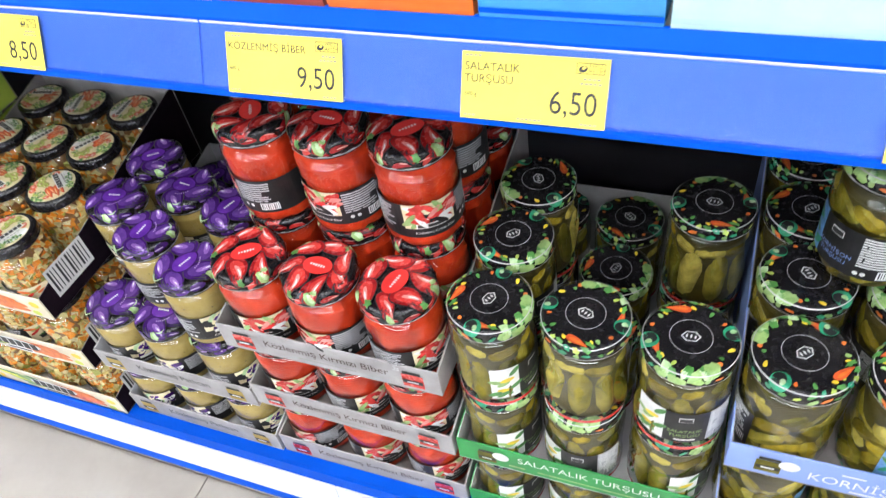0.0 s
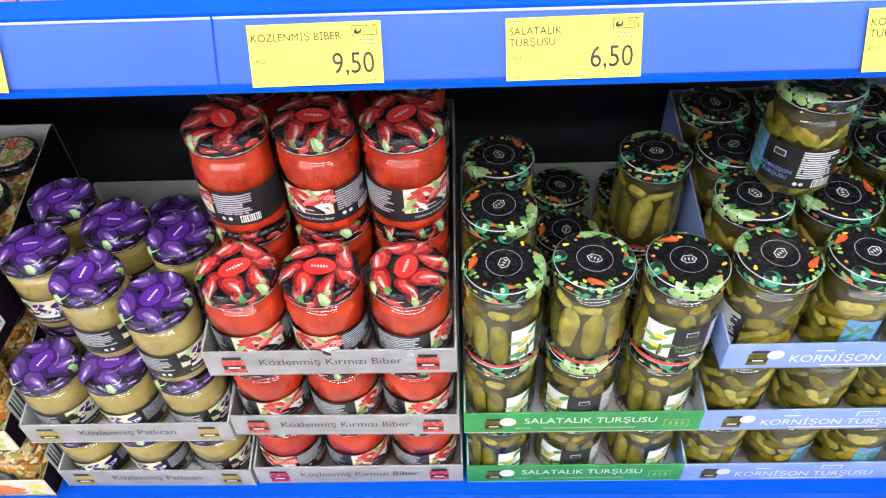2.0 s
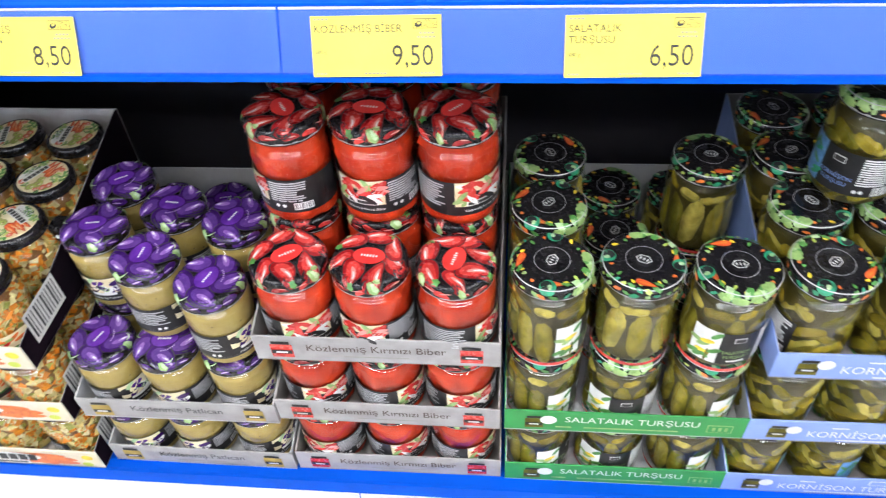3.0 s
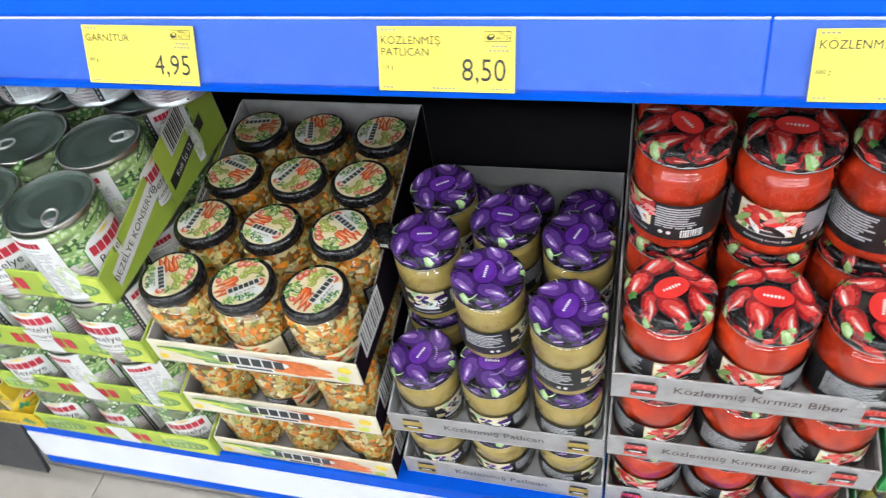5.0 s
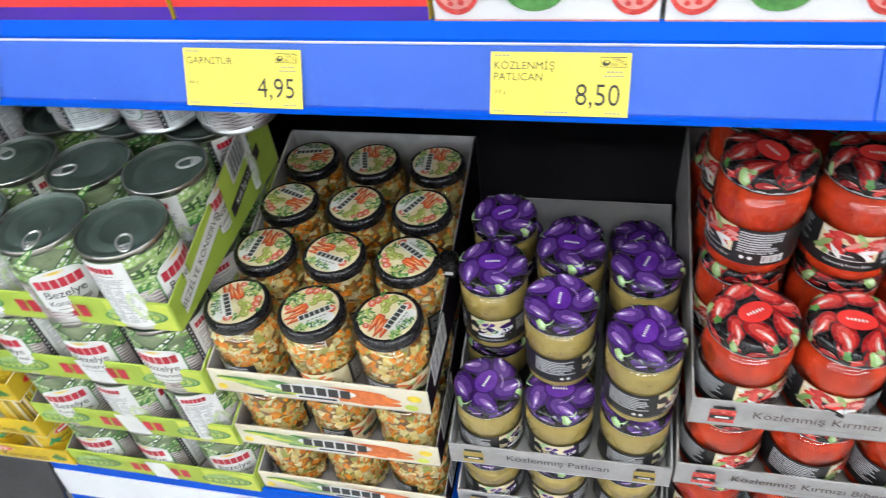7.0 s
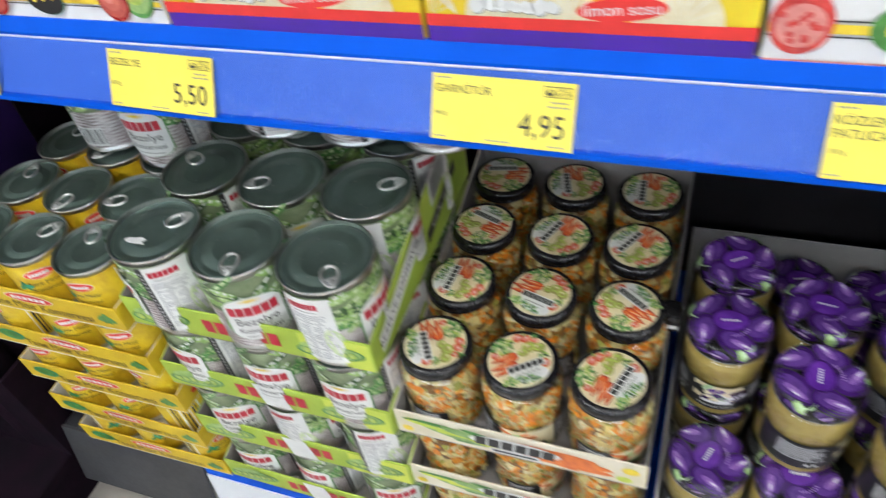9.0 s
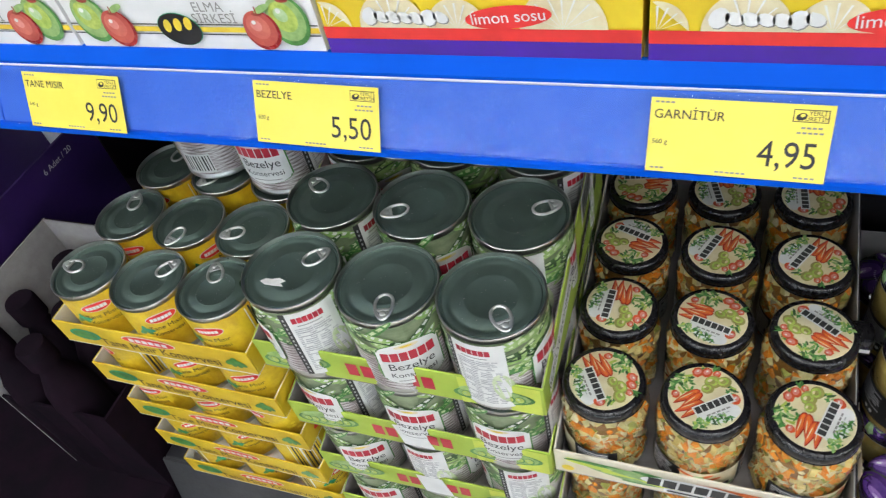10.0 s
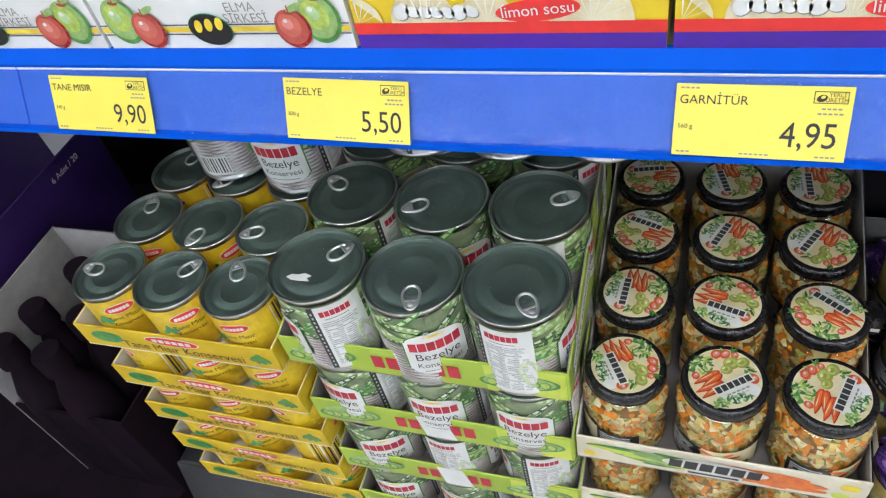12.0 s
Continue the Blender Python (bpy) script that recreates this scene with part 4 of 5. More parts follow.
def salad_pickle_label(s, r, h):
    rng = random.Random(23)
    z0, z1 = h * 0.16, h * 0.62
    p = r + 0.0003
    s.wrap(r, z0, z1, -52, -12, WHITE)
    for k in range(9):
        s.wrap_disc(p + 0.00004 * k, rng.uniform(-48, -16), rng.uniform(z0 + 0.005, z1 - 0.005), 0.0075, 0.0030, rng.uniform(-60, 60), (GREENP, LIMEP, GREENP, YELLOWP)[k % 4])
    s.wrap(r, z0, z1, -12, 42, BLACKP)
    s.wrap(p, z1 - 0.0135, z1 - 0.0065, 5, 22, WHITE)
    s.wrap(p + 0.0003, z1 - 0.0127, z1 - 0.0073, 6, 21, INK)
    s.wrap_text(p, 14, z0 + 0.0185, "SALATALIK", 0.0062, LIMEP)
    s.wrap_text(p, 14, z0 + 0.0115, "TURŞUSU", 0.0062, LIMEP)
    s.wrap(p, z0 + 0.004, z0 + 0.0062, 2, 28, WHITE)
    s.wrap(r, z0, z1, 42, 80, GREYP)
    text_lines(s, p, z0 + 0.012, z1 - 0.002, 44, 78, WHITE, rng, 10)
    barcode(s, p + 0.0002, z0 + 0.002, z0 + 0.012, 52, 78)
    s.wrap(r + 0.0001, h * 0.04, h * 0.085, -180, 180, REDP)


def gherkin_label(s, r, h):
    rng = random.Random(24)
    z0, z1 = h * 0.16, h * 0.62
    p = r + 0.0003
    s.wrap(r, z0, z1, -55, -10, BLUEART)
    for k in range(8):
        s.wrap_disc(p + 0.00004 * k, rng.uniform(-50, -15), rng.uniform(z0 + 0.005, z1 - 0.005), 0.0075, 0.0022, rng.uniform(-60, 60), (GREENP, TEALP)[k % 2])
    s.wrap(r, z0, z1, -10, 100, BLACKP)
    s.wrap(p, z1 - 0.0135, z1 - 0.0065, 5, 22, WHITE)
    s.wrap(p + 0.0003, z1 - 0.0127, z1 - 0.0073, 6, 21, INK)
    s.wrap_text(p, 14, z0 + 0.0185, "KORNİŞON", 0.0062, BLUEP)
    s.wrap_text(p, 14, z0 + 0.0115, "TURŞUSU", 0.0062, BLUEP)
    text_lines(s, p, z0 + 0.013, z1 - 0.002, 44, 95, WHITE, rng, 12)
    barcode(s, p + 0.0002, z0 + 0.002, z0 + 0.012, 68, 95)
    for b in (46, 54):
        s.wrap_disc(p, b, z0 + 0.006, 0.0022, 0.0022, 0, WHITE, 8)


def garnish_label(s, r, h):
    rng = random.Random(25)
    z0, z1 = h * 0.10, h * 0.48
    p = r + 0.0003
    s.wrap(r, z0, z1, -45, 35, CREAM)
    for k in range(12):
        s.wrap_disc(p + 0.00004 * k, rng.uniform(-40, 30), rng.uniform(z0 + 0.003, z1 - 0.004), 0.008, 0.0022, rng.uniform(-40, 40), (ORANGEP, LIMEP, ORANGEP, GREENP, REDP)[k % 5])
    s.wrap(p + 0.0006, z0 + 0.009, z0 + 0.015, -28, 20, INK)
    s.wrap(r, z0, z1, 35, 95, BLACKP)
    text_lines(s, p, z0 + 0.003, z1 - 0.003, 40, 90, GREYP, rng, 9)
    s.wrap(r, z0, z1, -100, -45, BLACKP)
    text_lines(s, p, z0 + 0.003, z1 - 0.003, -95, -50, GREYP, rng, 9)


RED = make_jar("pepper_jar", "glass jar of roasted red peppers with a pepper-print lid", "jars of roasted pepper", 0.0418, 0.1165, 0.0365, 0.0392, 0.017, pepper_fill, pepper_lid, pepper_label)
PURPLE = make_jar("aubergine_jar", "glass jar of roasted aubergine puree with a purple lid", "jars of roasted aubergine", 0.0380, 0.1045, 0.0345, 0.0368, 0.017, puree_fill, aubergine_lid, aubergine_label)
GREEN = make_jar("pickle_jar", "glass jar of pickled cucumbers with a black vegetable-print lid", "jars of pickled cucumbers", 0.0415, 0.1185, 0.0370, 0.0395, 0.015, cucumber_fill, pickle_lid, salad_pickle_label)
KORN = make_jar("gherkin_jar", "glass jar of small pickled gherkins with a black vegetable-print lid", "jars of pickled gherkins", 0.0415, 0.1195, 0.0370, 0.0395, 0.015, gherkin_fill, pickle_lid, gherkin_label)
GARN = make_jar("garnish_jar", "glass jar of diced mixed vegetables with a black-rimmed lid", "jars of mixed vegetables", 0.0395, 0.1065, 0.0335, 0.0362, 0.013, dice_fill, garnish_lid, garnish_label)


# ---- cans ----
def can(name, label, group, r, h, paper):
    e = thing(name, label, "can", group)
    part("body", Shape().lathe([(r - 0.003, 0.0), (r, 0.0004), (r + 0.0004, 0.002), (r - 0.0002, 0.004), (r - 0.0008, 0.005), (r - 0.0008, h - 0.005), (r - 0.0002, h - 0.004), (r + 0.0004, h - 0.003), (r + 0.0004, h - 0.0004), (r, h), (r - 0.0008, h), (r - 0.0012, h - 0.002), (r - 0.0013, h - 0.0045)], 44, TIN, True), e, "tinned steel seams", True)
    end = part("can_end", Shape().lathe([(r - 0.0013, h - 0.0044), (r - 0.0035, h - 0.0046), (r - 0.0045, h - 0.0036), (r - 0.0085, h - 0.0034), (r - 0.0092, h - 0.0038), (r - 0.0125, h - 0.0038), (r - 0.013, h - 0.0035), (r * 0.52, h - 0.0035), (r * 0.50, h - 0.0032), (r * 0.48, h - 0.0035), (0.001, h - 0.0035)], 44, TINTOP, False, True), e, "dull steel ring-pull lid", True)
    tab = Shape()
    n = 26
    loops = ((0.0088, 0.0140, 0.0, 0.0), (0.0090, 0.0142, 0.0, 0.0012), (0.0082, 0.0134, 0.0, 0.0019), (0.0070, 0.0112, 0.0012, 0.0019), (0.0062, 0.0104, 0.0012, 0.0012), (0.0064, 0.0106, 0.0012, 0.0))
    vs = []
    for rx, ry, dy, z in loops:
        for j in range(n):
            a = 2 * math.pi * j / n
            vs.append((rx * math.cos(a) * (1 - 0.18 * math.sin(a)), ry * math.sin(a) - dy, z))
    tab.add(vs, [(i * n + j, i * n + (j + 1) % n, ((i + 1) % 6) * n + (j + 1) % n, ((i + 1) % 6) * n + j) for i in range(6) for j in range(n)], TABM)
    tab.box(-0.0062, 0.0022, 0.0002, 0.0062, 0.0046, 0.0018, TABM, 0.0006)
    tab.box(-0.0036, 0.0046, 0.0, 0.0036, 0.0100, 0.0010, TABM, 0.0004)
    o = len(tab.v)
    tab.lathe([(0.0028, 0.0008), (0.0028, 0.0022), (0.0018, 0.0027)], 12, TABM, False, True)
    tab.v[o:] = [(x, y + 0.0078, z) for x, y, z in tab.v[o:]]
    dust, grit = Shape(), random.Random(int(r * 90000))
    for k in range(16):
        a, q = grit.uniform(0, 2 * math.pi), (r - 0.014) * math.sqrt(grit.uniform(0.02, 1))
        dust.disc(q * math.cos(a), q * math.sin(a), h - 0.0030, grit.uniform(0.00025, 0.0006), grit.uniform(0.0002, 0.0004), grit.uniform(0, 180), INKPALE, 6)
    part("dust", dust, end, "specks of pale dust", kind="stuff")
    part("ring_pull", tab, end, "bright metal ring-pull tab", True, pose(0, r * 0.56, h - 0.0031))
    lab = Shape()
    paper(lab, r - 0.0004, h)
    low, rest = lab.split()
    part("label_print", rest, part("paper_label", low, e), "printed words and pictures", kind="stuff")
    return e


BASKETDARK = mat("basket_shadow_print", (0.26, 0.21, 0.21), (0.16, 0.12, 0.12), 120, 0.45)
BASKETPALE = mat("basket_light_print", (0.80, 0.77, 0.77), (0.66, 0.62, 0.61), 120, 0.45)
DEEPCRIMSON = mat("crimson_print", (0.50, 0.02, 0.045), (0.42, 0.015, 0.035), 60, 0.4)
PODLIGHT = mat("light_pod_print", (0.70, 0.76, 0.52), (0.48, 0.60, 0.30), 90, 0.35, coat=0.3)


def word_blocks(s, r, a, z, wide, high, m, count=6, gap=0.13):
    """A mark as a row of plain upright blocks on a cylinder's wall; wide in degrees."""
    for k in range(count):
        b = a - wide / 2 + wide * k / count
        s.wrap(r, z - high / 2, z + high / 2, b, b + wide / count * (1 - gap), m, 20)


def pea_paper(s, r, h):
    rng = random.Random(31)
    z0, z1 = 0.007, h - 0.007
    mid = z0 + (z1 - z0) * 0.54
    s.wrap(r, z0, z1, -180, 180, PAPERPEA)
    p = r + 0.0003
    s.wrap(p, z0, mid, -180, 180, PAPERLINE)
    for k in range(22):
        z = z0 + (mid - z0) * (k + 0.5) / 22
        for b in range(-180, 180, 24):
            s.wrap_disc(p + 0.0001 + 0.00001 * k, b + 12 * (k % 2) + rng.uniform(-3, 3), z, 0.0085, 0.00075, rng.uniform(-5, 5), (BASKETDARK, BASKETPALE)[(k + b // 24) % 2], 8)
    p += 0.0004
    for k in range(84):
        a, z, t = rng.uniform(-180, 180), rng.uniform(mid - 0.003, z1 - 0.003), rng.uniform(-22, 38)
        u, w = rng.uniform(0.013, 0.022), rng.uniform(0.0026, 0.0042)
        s.wrap_disc(p + 0.000008 * k, a, z, u, w, t, (PODDARK, PODP, PODP, GREENP)[k % 4], 12)
        s.wrap_disc(p + 0.000008 * k + 0.000004, a + 0.6, z + w * 0.25, u * 0.84, w * 0.5, t, (PODLIGHT, PODLIGHT, PODP, WHITE, PODLIGHT)[k % 5], 10)
    for k in range(8):
        s.wrap_disc(p + 0.0012, rng.uniform(-180, 180), rng.uniform(z0 + 0.008, mid), 0.008, 0.012, rng.uniform(-20, 20), (PODLEAF, LIMEP, CREAM)[k % 3])
    q = p + 0.0014
    for b in (0, 180):
        for grow, m, d in ((1.0, GREENP, 0.0), (0.95, WHITE, 0.0002)):
            s.wrap(q + d, z0 + 0.020, z0 + 0.060, b - 37 * grow, b + 37 * grow, m)
            s.wrap_disc(q + d + 0.00005, b, z0 + 0.060, 0.0285 * grow, 0.0115 * grow, 0, m, 24)
            s.wrap_disc(q + d + 0.00005, b, z0 + 0.020, 0.0285 * grow, 0.0085 * grow, 0, m, 24)
        s.wrap_disc(q + 0.0004, b, z0 + 0.0665, 0.011, 0.0026, 0, CREAM, 12)
        s.wrap_disc(q + 0.0005, b, z0 + 0.0668, 0.006, 0.0013, 0, YELLOWP, 12)
        word_blocks(s, q + 0.0005, b, z0 + 0.0530, 60, 0.0120, DEEPCRIMSON)
        s.wrap_text(q + 0.0005, b, z0 + 0.0380, "Bezelye", 0.0142, INK)
        s.wrap_text(q + 0.0005, b, z0 + 0.0255, "Konservesi", 0.0098, INK)
        s.wrap(q + 0.0005, z0 + 0.0165, z0 + 0.0175, b - 20, b + 20, INKGREY)
    s.wrap(q, z0, z1, 56, 63, INK)
    for k in range(14):
        s.wrap(q + 0.0002, z0 + 0.004 + 0.006 * k, z0 + 0.007 + 0.006 * k, 58.5, 60.5, GREYP)
    s.wrap(q, z0, z1, 63, 118, WHITE)
    s.wrap_disc(q + 0.0001, 112, z0 + 0.030, 0.010, 0.022, 10, PODLIGHT)
    word_blocks(s, q + 0.0003, 86, z1 - 0.010, 36, 0.0072, DEEPCRIMSON)
    s.wrap(q + 0.0003, z1 - 0.0180, z1 - 0.0170, 72, 100, INKGREY)
    text_lines(s, q + 0.0003, z0 + 0.006, z1 - 0.021, 67, 114, GREYP, rng, 24)
    barcode(s, q, z0 + 0.004, z0 + 0.030, -112, -72)


def corn_paper(s, r, h):
    rng = random.Random(32)
    z0, z1 = 0.006, h - 0.006
    s.wrap(r, z0, z1, -180, 180, PAPERCORN)
    p = r + 0.0003
    for b in (0, 180):
        s.wrap_disc(p, b, z1 - 0.014, 0.016, 0.0065, 0, WHITE, 18)
        s.wrap_disc(p + 0.0003, b, z1 - 0.014, 0.0152, 0.0058, 0, REDBRIGHT, 18)
        word_blocks(s, p + 0.0006, b, z1 - 0.014, 32, 0.0042, WHITE)
        s.wrap_text(p + 0.0002, b, z1 - 0.027, "Tane Mısır", 0.0082, INK)
        s.wrap_text(p + 0.0002, b, z1 - 0.036, "Konservesi", 0.0070, INK)
        for k in range(5):
            s.wrap_disc(p + 0.0004 + 0.00003 * k, b - 38 + 3 * k, z1 - 0.030 + 0.002 * (k % 3), 0.006, 0.0026, 40 + 30 * k, GREENP if k % 2 else TEALP)
    for k in range(10):
        b = 62 + 6 * k
        s.wrap(p, z0 + 0.003, z1 - 0.003, b, b + (3.2 if k % 2 else 1.8), INK if k % 3 else WHITE, 20)
    for k in range(40):
        s.wrap_disc(p, rng.uniform(-120, -55), rng.uniform(z0 + 0.003, z0 + 0.030), 0.0028, 0.0024, 0, YELLOWP, 8)


PEA = can("pea_can", "large tin of peas with a green paper label", "cans of peas", 0.0453, 0.1055, pea_paper)
CORN = can("corn_can", "small tin of sweetcorn with a yellow paper label", "cans of sweetcorn", 0.0390, 0.0770, corn_paper)


# ---- cardboard trays ----
def tray(name, label, group, w, d, lip, side, outer, art=None, high=0.6, inside=CARTONIN, flank=None):
    """An open tray at its front left corner: a low printed front, sides that rise to the back."""
    t = 0.0022
    e = thing(name, label, "box", group)
    part("base", Shape().box(0, 0, 0, w, d, t * 0.7, inside), e)
    f = part("front_panel", Shape().box(0, 0, 0, w, t, lip, outer, 0.0008), e)
    prof = [(t, 0), (d - t, 0), (d - t, side), (d * high, side), (t, lip)]
    s = Shape().prism(prof, "x", 0, t * 0.6, outer)
    part("side_panel", s.prism(prof, "x", t * 0.6, t, inside), e)
    s = Shape().prism(prof, "x", w - t * 0.6, w, flank or outer)
    part("side_panel", s.prism(prof, "x", w - t, w - t * 0.6, inside), e)
    part("back_panel", Shape().box(0, d - t, 0, w, d, side, inside, 0.0008), e)
    if art:
        p = Shape()
        art(p, w, lip, d, side)
        part("print", p, f, "printed front", kind="stuff")
    return e


def jar_icon(p, x, z, fill, hgt=0.030):
    p.rect((x, -0.0006, z - 0.002), hgt * 0.80, hgt * 0.72, fill)
    p.rect((x, -0.0009, z + hgt * 0.40), hgt * 0.66, hgt * 0.16, BLACKP)
    p.rect((x, -0.0012, z - 0.003), hgt * 0.74, hgt * 0.20, BLACKP)
    p.rect((x, -0.0015, z - 0.003), hgt * 0.42, hgt * 0.08, WHITE)


def pepper_tray_art(p, w, lip, d, side):
    jar_icon(p, 0.030, lip * 0.46, REDP)
    jar_icon(p, w - 0.030, lip * 0.46, REDP)
    p.text("Közlenmiş Kırmızı Biber", 0.0150, (w / 2, -0.0006, lip * 0.56), BROWNINK)
    p.rect((w / 2, -0.0006, lip * 0.24), 0.07, 0.0016, INKGREY)


def aubergine_tray_art(p, w, lip, d, side):
    jar_icon(p, 0.028, lip * 0.46, PUREE)
    jar_icon(p, w - 0.028, lip * 0.46, PUREE)
    p.text("Közlenmiş Patlıcan", 0.0150, (w / 2, -0.0006, lip * 0.56), INK)
    p.rect((w / 2, -0.0006, lip * 0.24), 0.07, 0.0016, INKGREY)


def pickle_tray_art(p, w, lip, d, side):
    jar_icon(p, 0.034, lip * 0.46, GHERKIN, 0.026)
    p.oval((0.050, -0.0009, lip * 0.60), 0.0095, 0.0085, 0, WHITE)
    p.text("SALATALIK TURŞUSU", 0.0155, (w * 0.53, -0.0006, lip * 0.62), WHITE)
    p.rect((w * 0.53, -0.0006, lip * 0.25), 0.105, 0.0026, LIMEP)
    p.rect((w * 0.25, -0.0006, lip * 0.25), 0.018, 0.003, LIMEP)
    p.rect((w - 0.030, -0.0006, lip * 0.46), 0.028, 0.015, LIMEP)
    p.rect((w - 0.030, -0.0009, lip * 0.46), 0.0255, 0.0125, GREENC)
    for k in (-1, 0, 1):
        p.rect((w - 0.030 + k * 0.0068, -0.0012, lip * 0.46), 0.0035, 0.0075, LIMEP)


def gherkin_tray_art(p, w, lip, d, side):
    jar_icon(p, 0.034, lip * 0.46, GHERKIN, 0.026)
    p.oval((0.050, -0.0009, lip * 0.60), 0.0085, 0.0075, 0, WHITE)
    p.text("KORNİŞON TURŞUSU", 0.0165, (w * 0.55, -0.0006, lip * 0.40), WHITE)
    p.rect((w * 0.55, -0.0006, lip * 0.14), 0.10, 0.0022, WHITE)
    p.rect((w * 0.36, -0.0006, lip * 0.74), 0.018, 0.002, WHITE)
    p.rect((w * 0.66, -0.0006, lip * 0.80), 0.024, 0.010, WHITE)
    p.rect((w * 0.66, -0.0009, lip * 0.80), 0.0215, 0.0078, BLUEP)


def garnish_tray_art(p, w, lip, d, side):
    rng = random.Random(41)
    for k in range(16):
        p.oval((w * rng.uniform(0.10, 0.42), -0.0006 - 0.00003 * k, lip * rng.uniform(0.28, 0.78)), 0.026, 0.0030, rng.uniform(-18, 8), (LIMEP, GREENP, LIMEC2)[k % 3])
    for k in range(8):
        p.oval((w * rng.uniform(0.55, 0.84), -0.0006 - 0.00003 * k, lip * rng.uniform(0.25, 0.75)), 0.028, 0.0046, rng.uniform(-15, 5), ORANGEP)
    p.oval((w * 0.94, -0.0010, lip * 0.68), 0.008, 0.0058, 0, YELLOWP)
    p.oval((w * 0.92, -0.0010, lip * 0.26), 0.0075, 0.005, 0, LIMEC2)
    p.oval((w * 0.05, -0.0010, lip * 0.30), 0.006, 0.005, 0, YELLOWP)
    p.oval((w * 0.50, -0.0020, lip * 0.60), 0.046, lip * 0.25, 0, WHITE, n=24)
    for k in range(6):
        p.rect((w * 0.50 + (k - 2.5) * 0.0135, -0.0023 - 0.00003 * k, lip * 0.58), 0.0112, lip * 0.36, INK, up=(0.10, 0, 0.995))
    code_sticker(p, w + 0.0006, d * 0.07, d * 0.27, 0.018, 0.062)
    p.rect((w * 0.50, -0.0020, lip * 0.26), 0.050, lip * 0.18, WHITE)
    p.rect((w * 0.50, -0.0023, lip * 0.26), 0.044, lip * 0.08, INK)


def code_sticker(p, x, y0, y1, z0, z1):
    p.add([(x, y0, z0), (x, y1, z0), (x, y1, z1), (x, y0, z1)], [(0, 1, 2, 3)], WHITE)
    n = 12
    for k in range(n):
        y = y0 + (y1 - y0) * (k + 0.7) / (n + 0.8)
        q = (y1 - y0) * (0.022 if k % 3 else 0.045)
        p.add([(x + 0.0003, y, z0 + 0.006), (x + 0.0003, y + q, z0 + 0.006), (x + 0.0003, y + q, z1 - 0.004), (x + 0.0003, y, z1 - 0.004)], [(0, 1, 2, 3)], INK)


def pea_tray_art(p, w, lip, d, side):
    rng = random.Random(42)
    p.rect((w * 0.86, -0.0005, lip * 0.5), w * 0.26, lip * 0.96, LIMEC2)
    for c, tilt in ((0.15, 7), (0.84, 5)):
        for dz, grow, m in ((0.0, 1.0, GREENP), (0.0006, 0.90, LIMEP)):
            p.oval((w * c, -0.0008 - 0.0002 * (grow < 1), lip * 0.47 + dz), 0.037 * grow, 0.0115 * grow, tilt, m, n=24)
        p.oval((w * c - 0.010, -0.0012, lip * 0.70), 0.022, 0.0045, tilt + 8, PODP, n=16)
        for k in range(6):
            x = (k - 2.5) * 0.0096
            at = (w * c + x, -0.0014, lip * 0.46 + x * math.tan(radians(tilt)))
            p.oval(at, 0.0050, 0.0054, 0, GREENP, n=14)
            p.oval((at[0] - 0.0006, -0.0017, at[2] + 0.0006), 0.0040, 0.0043, 0, PODLEAF, n=14)
            p.oval((at[0] - 0.0014, -0.0020, at[2] + 0.0018), 0.0013, 0.0012, 0, PALELEAF, n=8)
    for k in range(6):
        p.rect((w * 0.36 + 0.0148 * k, -0.0008, lip * 0.52), 0.0112, lip * 0.44, DEEPCRIMSON)
    p.add([(w * 0.45, -0.0012, 0.002), (w * 0.57, -0.0012, 0.002), (w * 0.54, -0.0012, lip * 0.98), (w * 0.43, -0.0012, lip * 0.98)], [(0, 1, 2, 3)], WHITE)
    # the outside of the right-hand wall: writing, code, black band
    x = w + 0.0005
    p.add([(x, d * 0.06, lip * 0.20), (x, d * 0.46, lip * 0.95), (x, d * 0.46, lip * 1.55), (x, d * 0.06, lip * 0.72)], [(0, 1, 2, 3)], WHITE)
    way = Vector((0, d * 0.40, lip * 0.80)).normalized()
    p.text("BEZELYE KONSERVESİ", 0.0125, (x + 0.0004, d * 0.26, lip * 0.86), INK, way, (0, -way.z, way.y))
    p.add([(x, d * 0.60, side * 0.50), (x, d * 0.78, side * 0.62), (x, d * 0.78, side * 0.96), (x, d * 0.60, side * 0.84)], [(0, 1, 2, 3)], WHITE)
    for k in range(12):
        y = d * (0.615 + 0.0125 * k)
        p.add([(x + 0.0004, y, side * (0.54 + 0.008 * k)), (x + 0.0004, y + 0.0015 + 0.001 * (k % 2), side * (0.54 + 0.008 * k)), (x + 0.0004, y + 0.0015 + 0.001 * (k % 2), side * (0.82 + 0.008 * k)), (x + 0.0004, y, side * (0.82 + 0.008 * k))], [(0, 1, 2, 3)], INK)
    p.add([(x, d * 0.53, side * 0.18), (x, d * 0.86, side * 0.40), (x, d * 0.86, side * 0.55), (x, d * 0.53, side * 0.33)], [(0, 1, 2, 3)], INK)
    way = Vector((0, d * 0.33, side * 0.22)).normalized()
    p.text("Koli İçi 12 Adet", 0.0105, (x + 0.0006, d * 0.695, side * 0.365), WHITE, way, (0, -way.z, way.y))


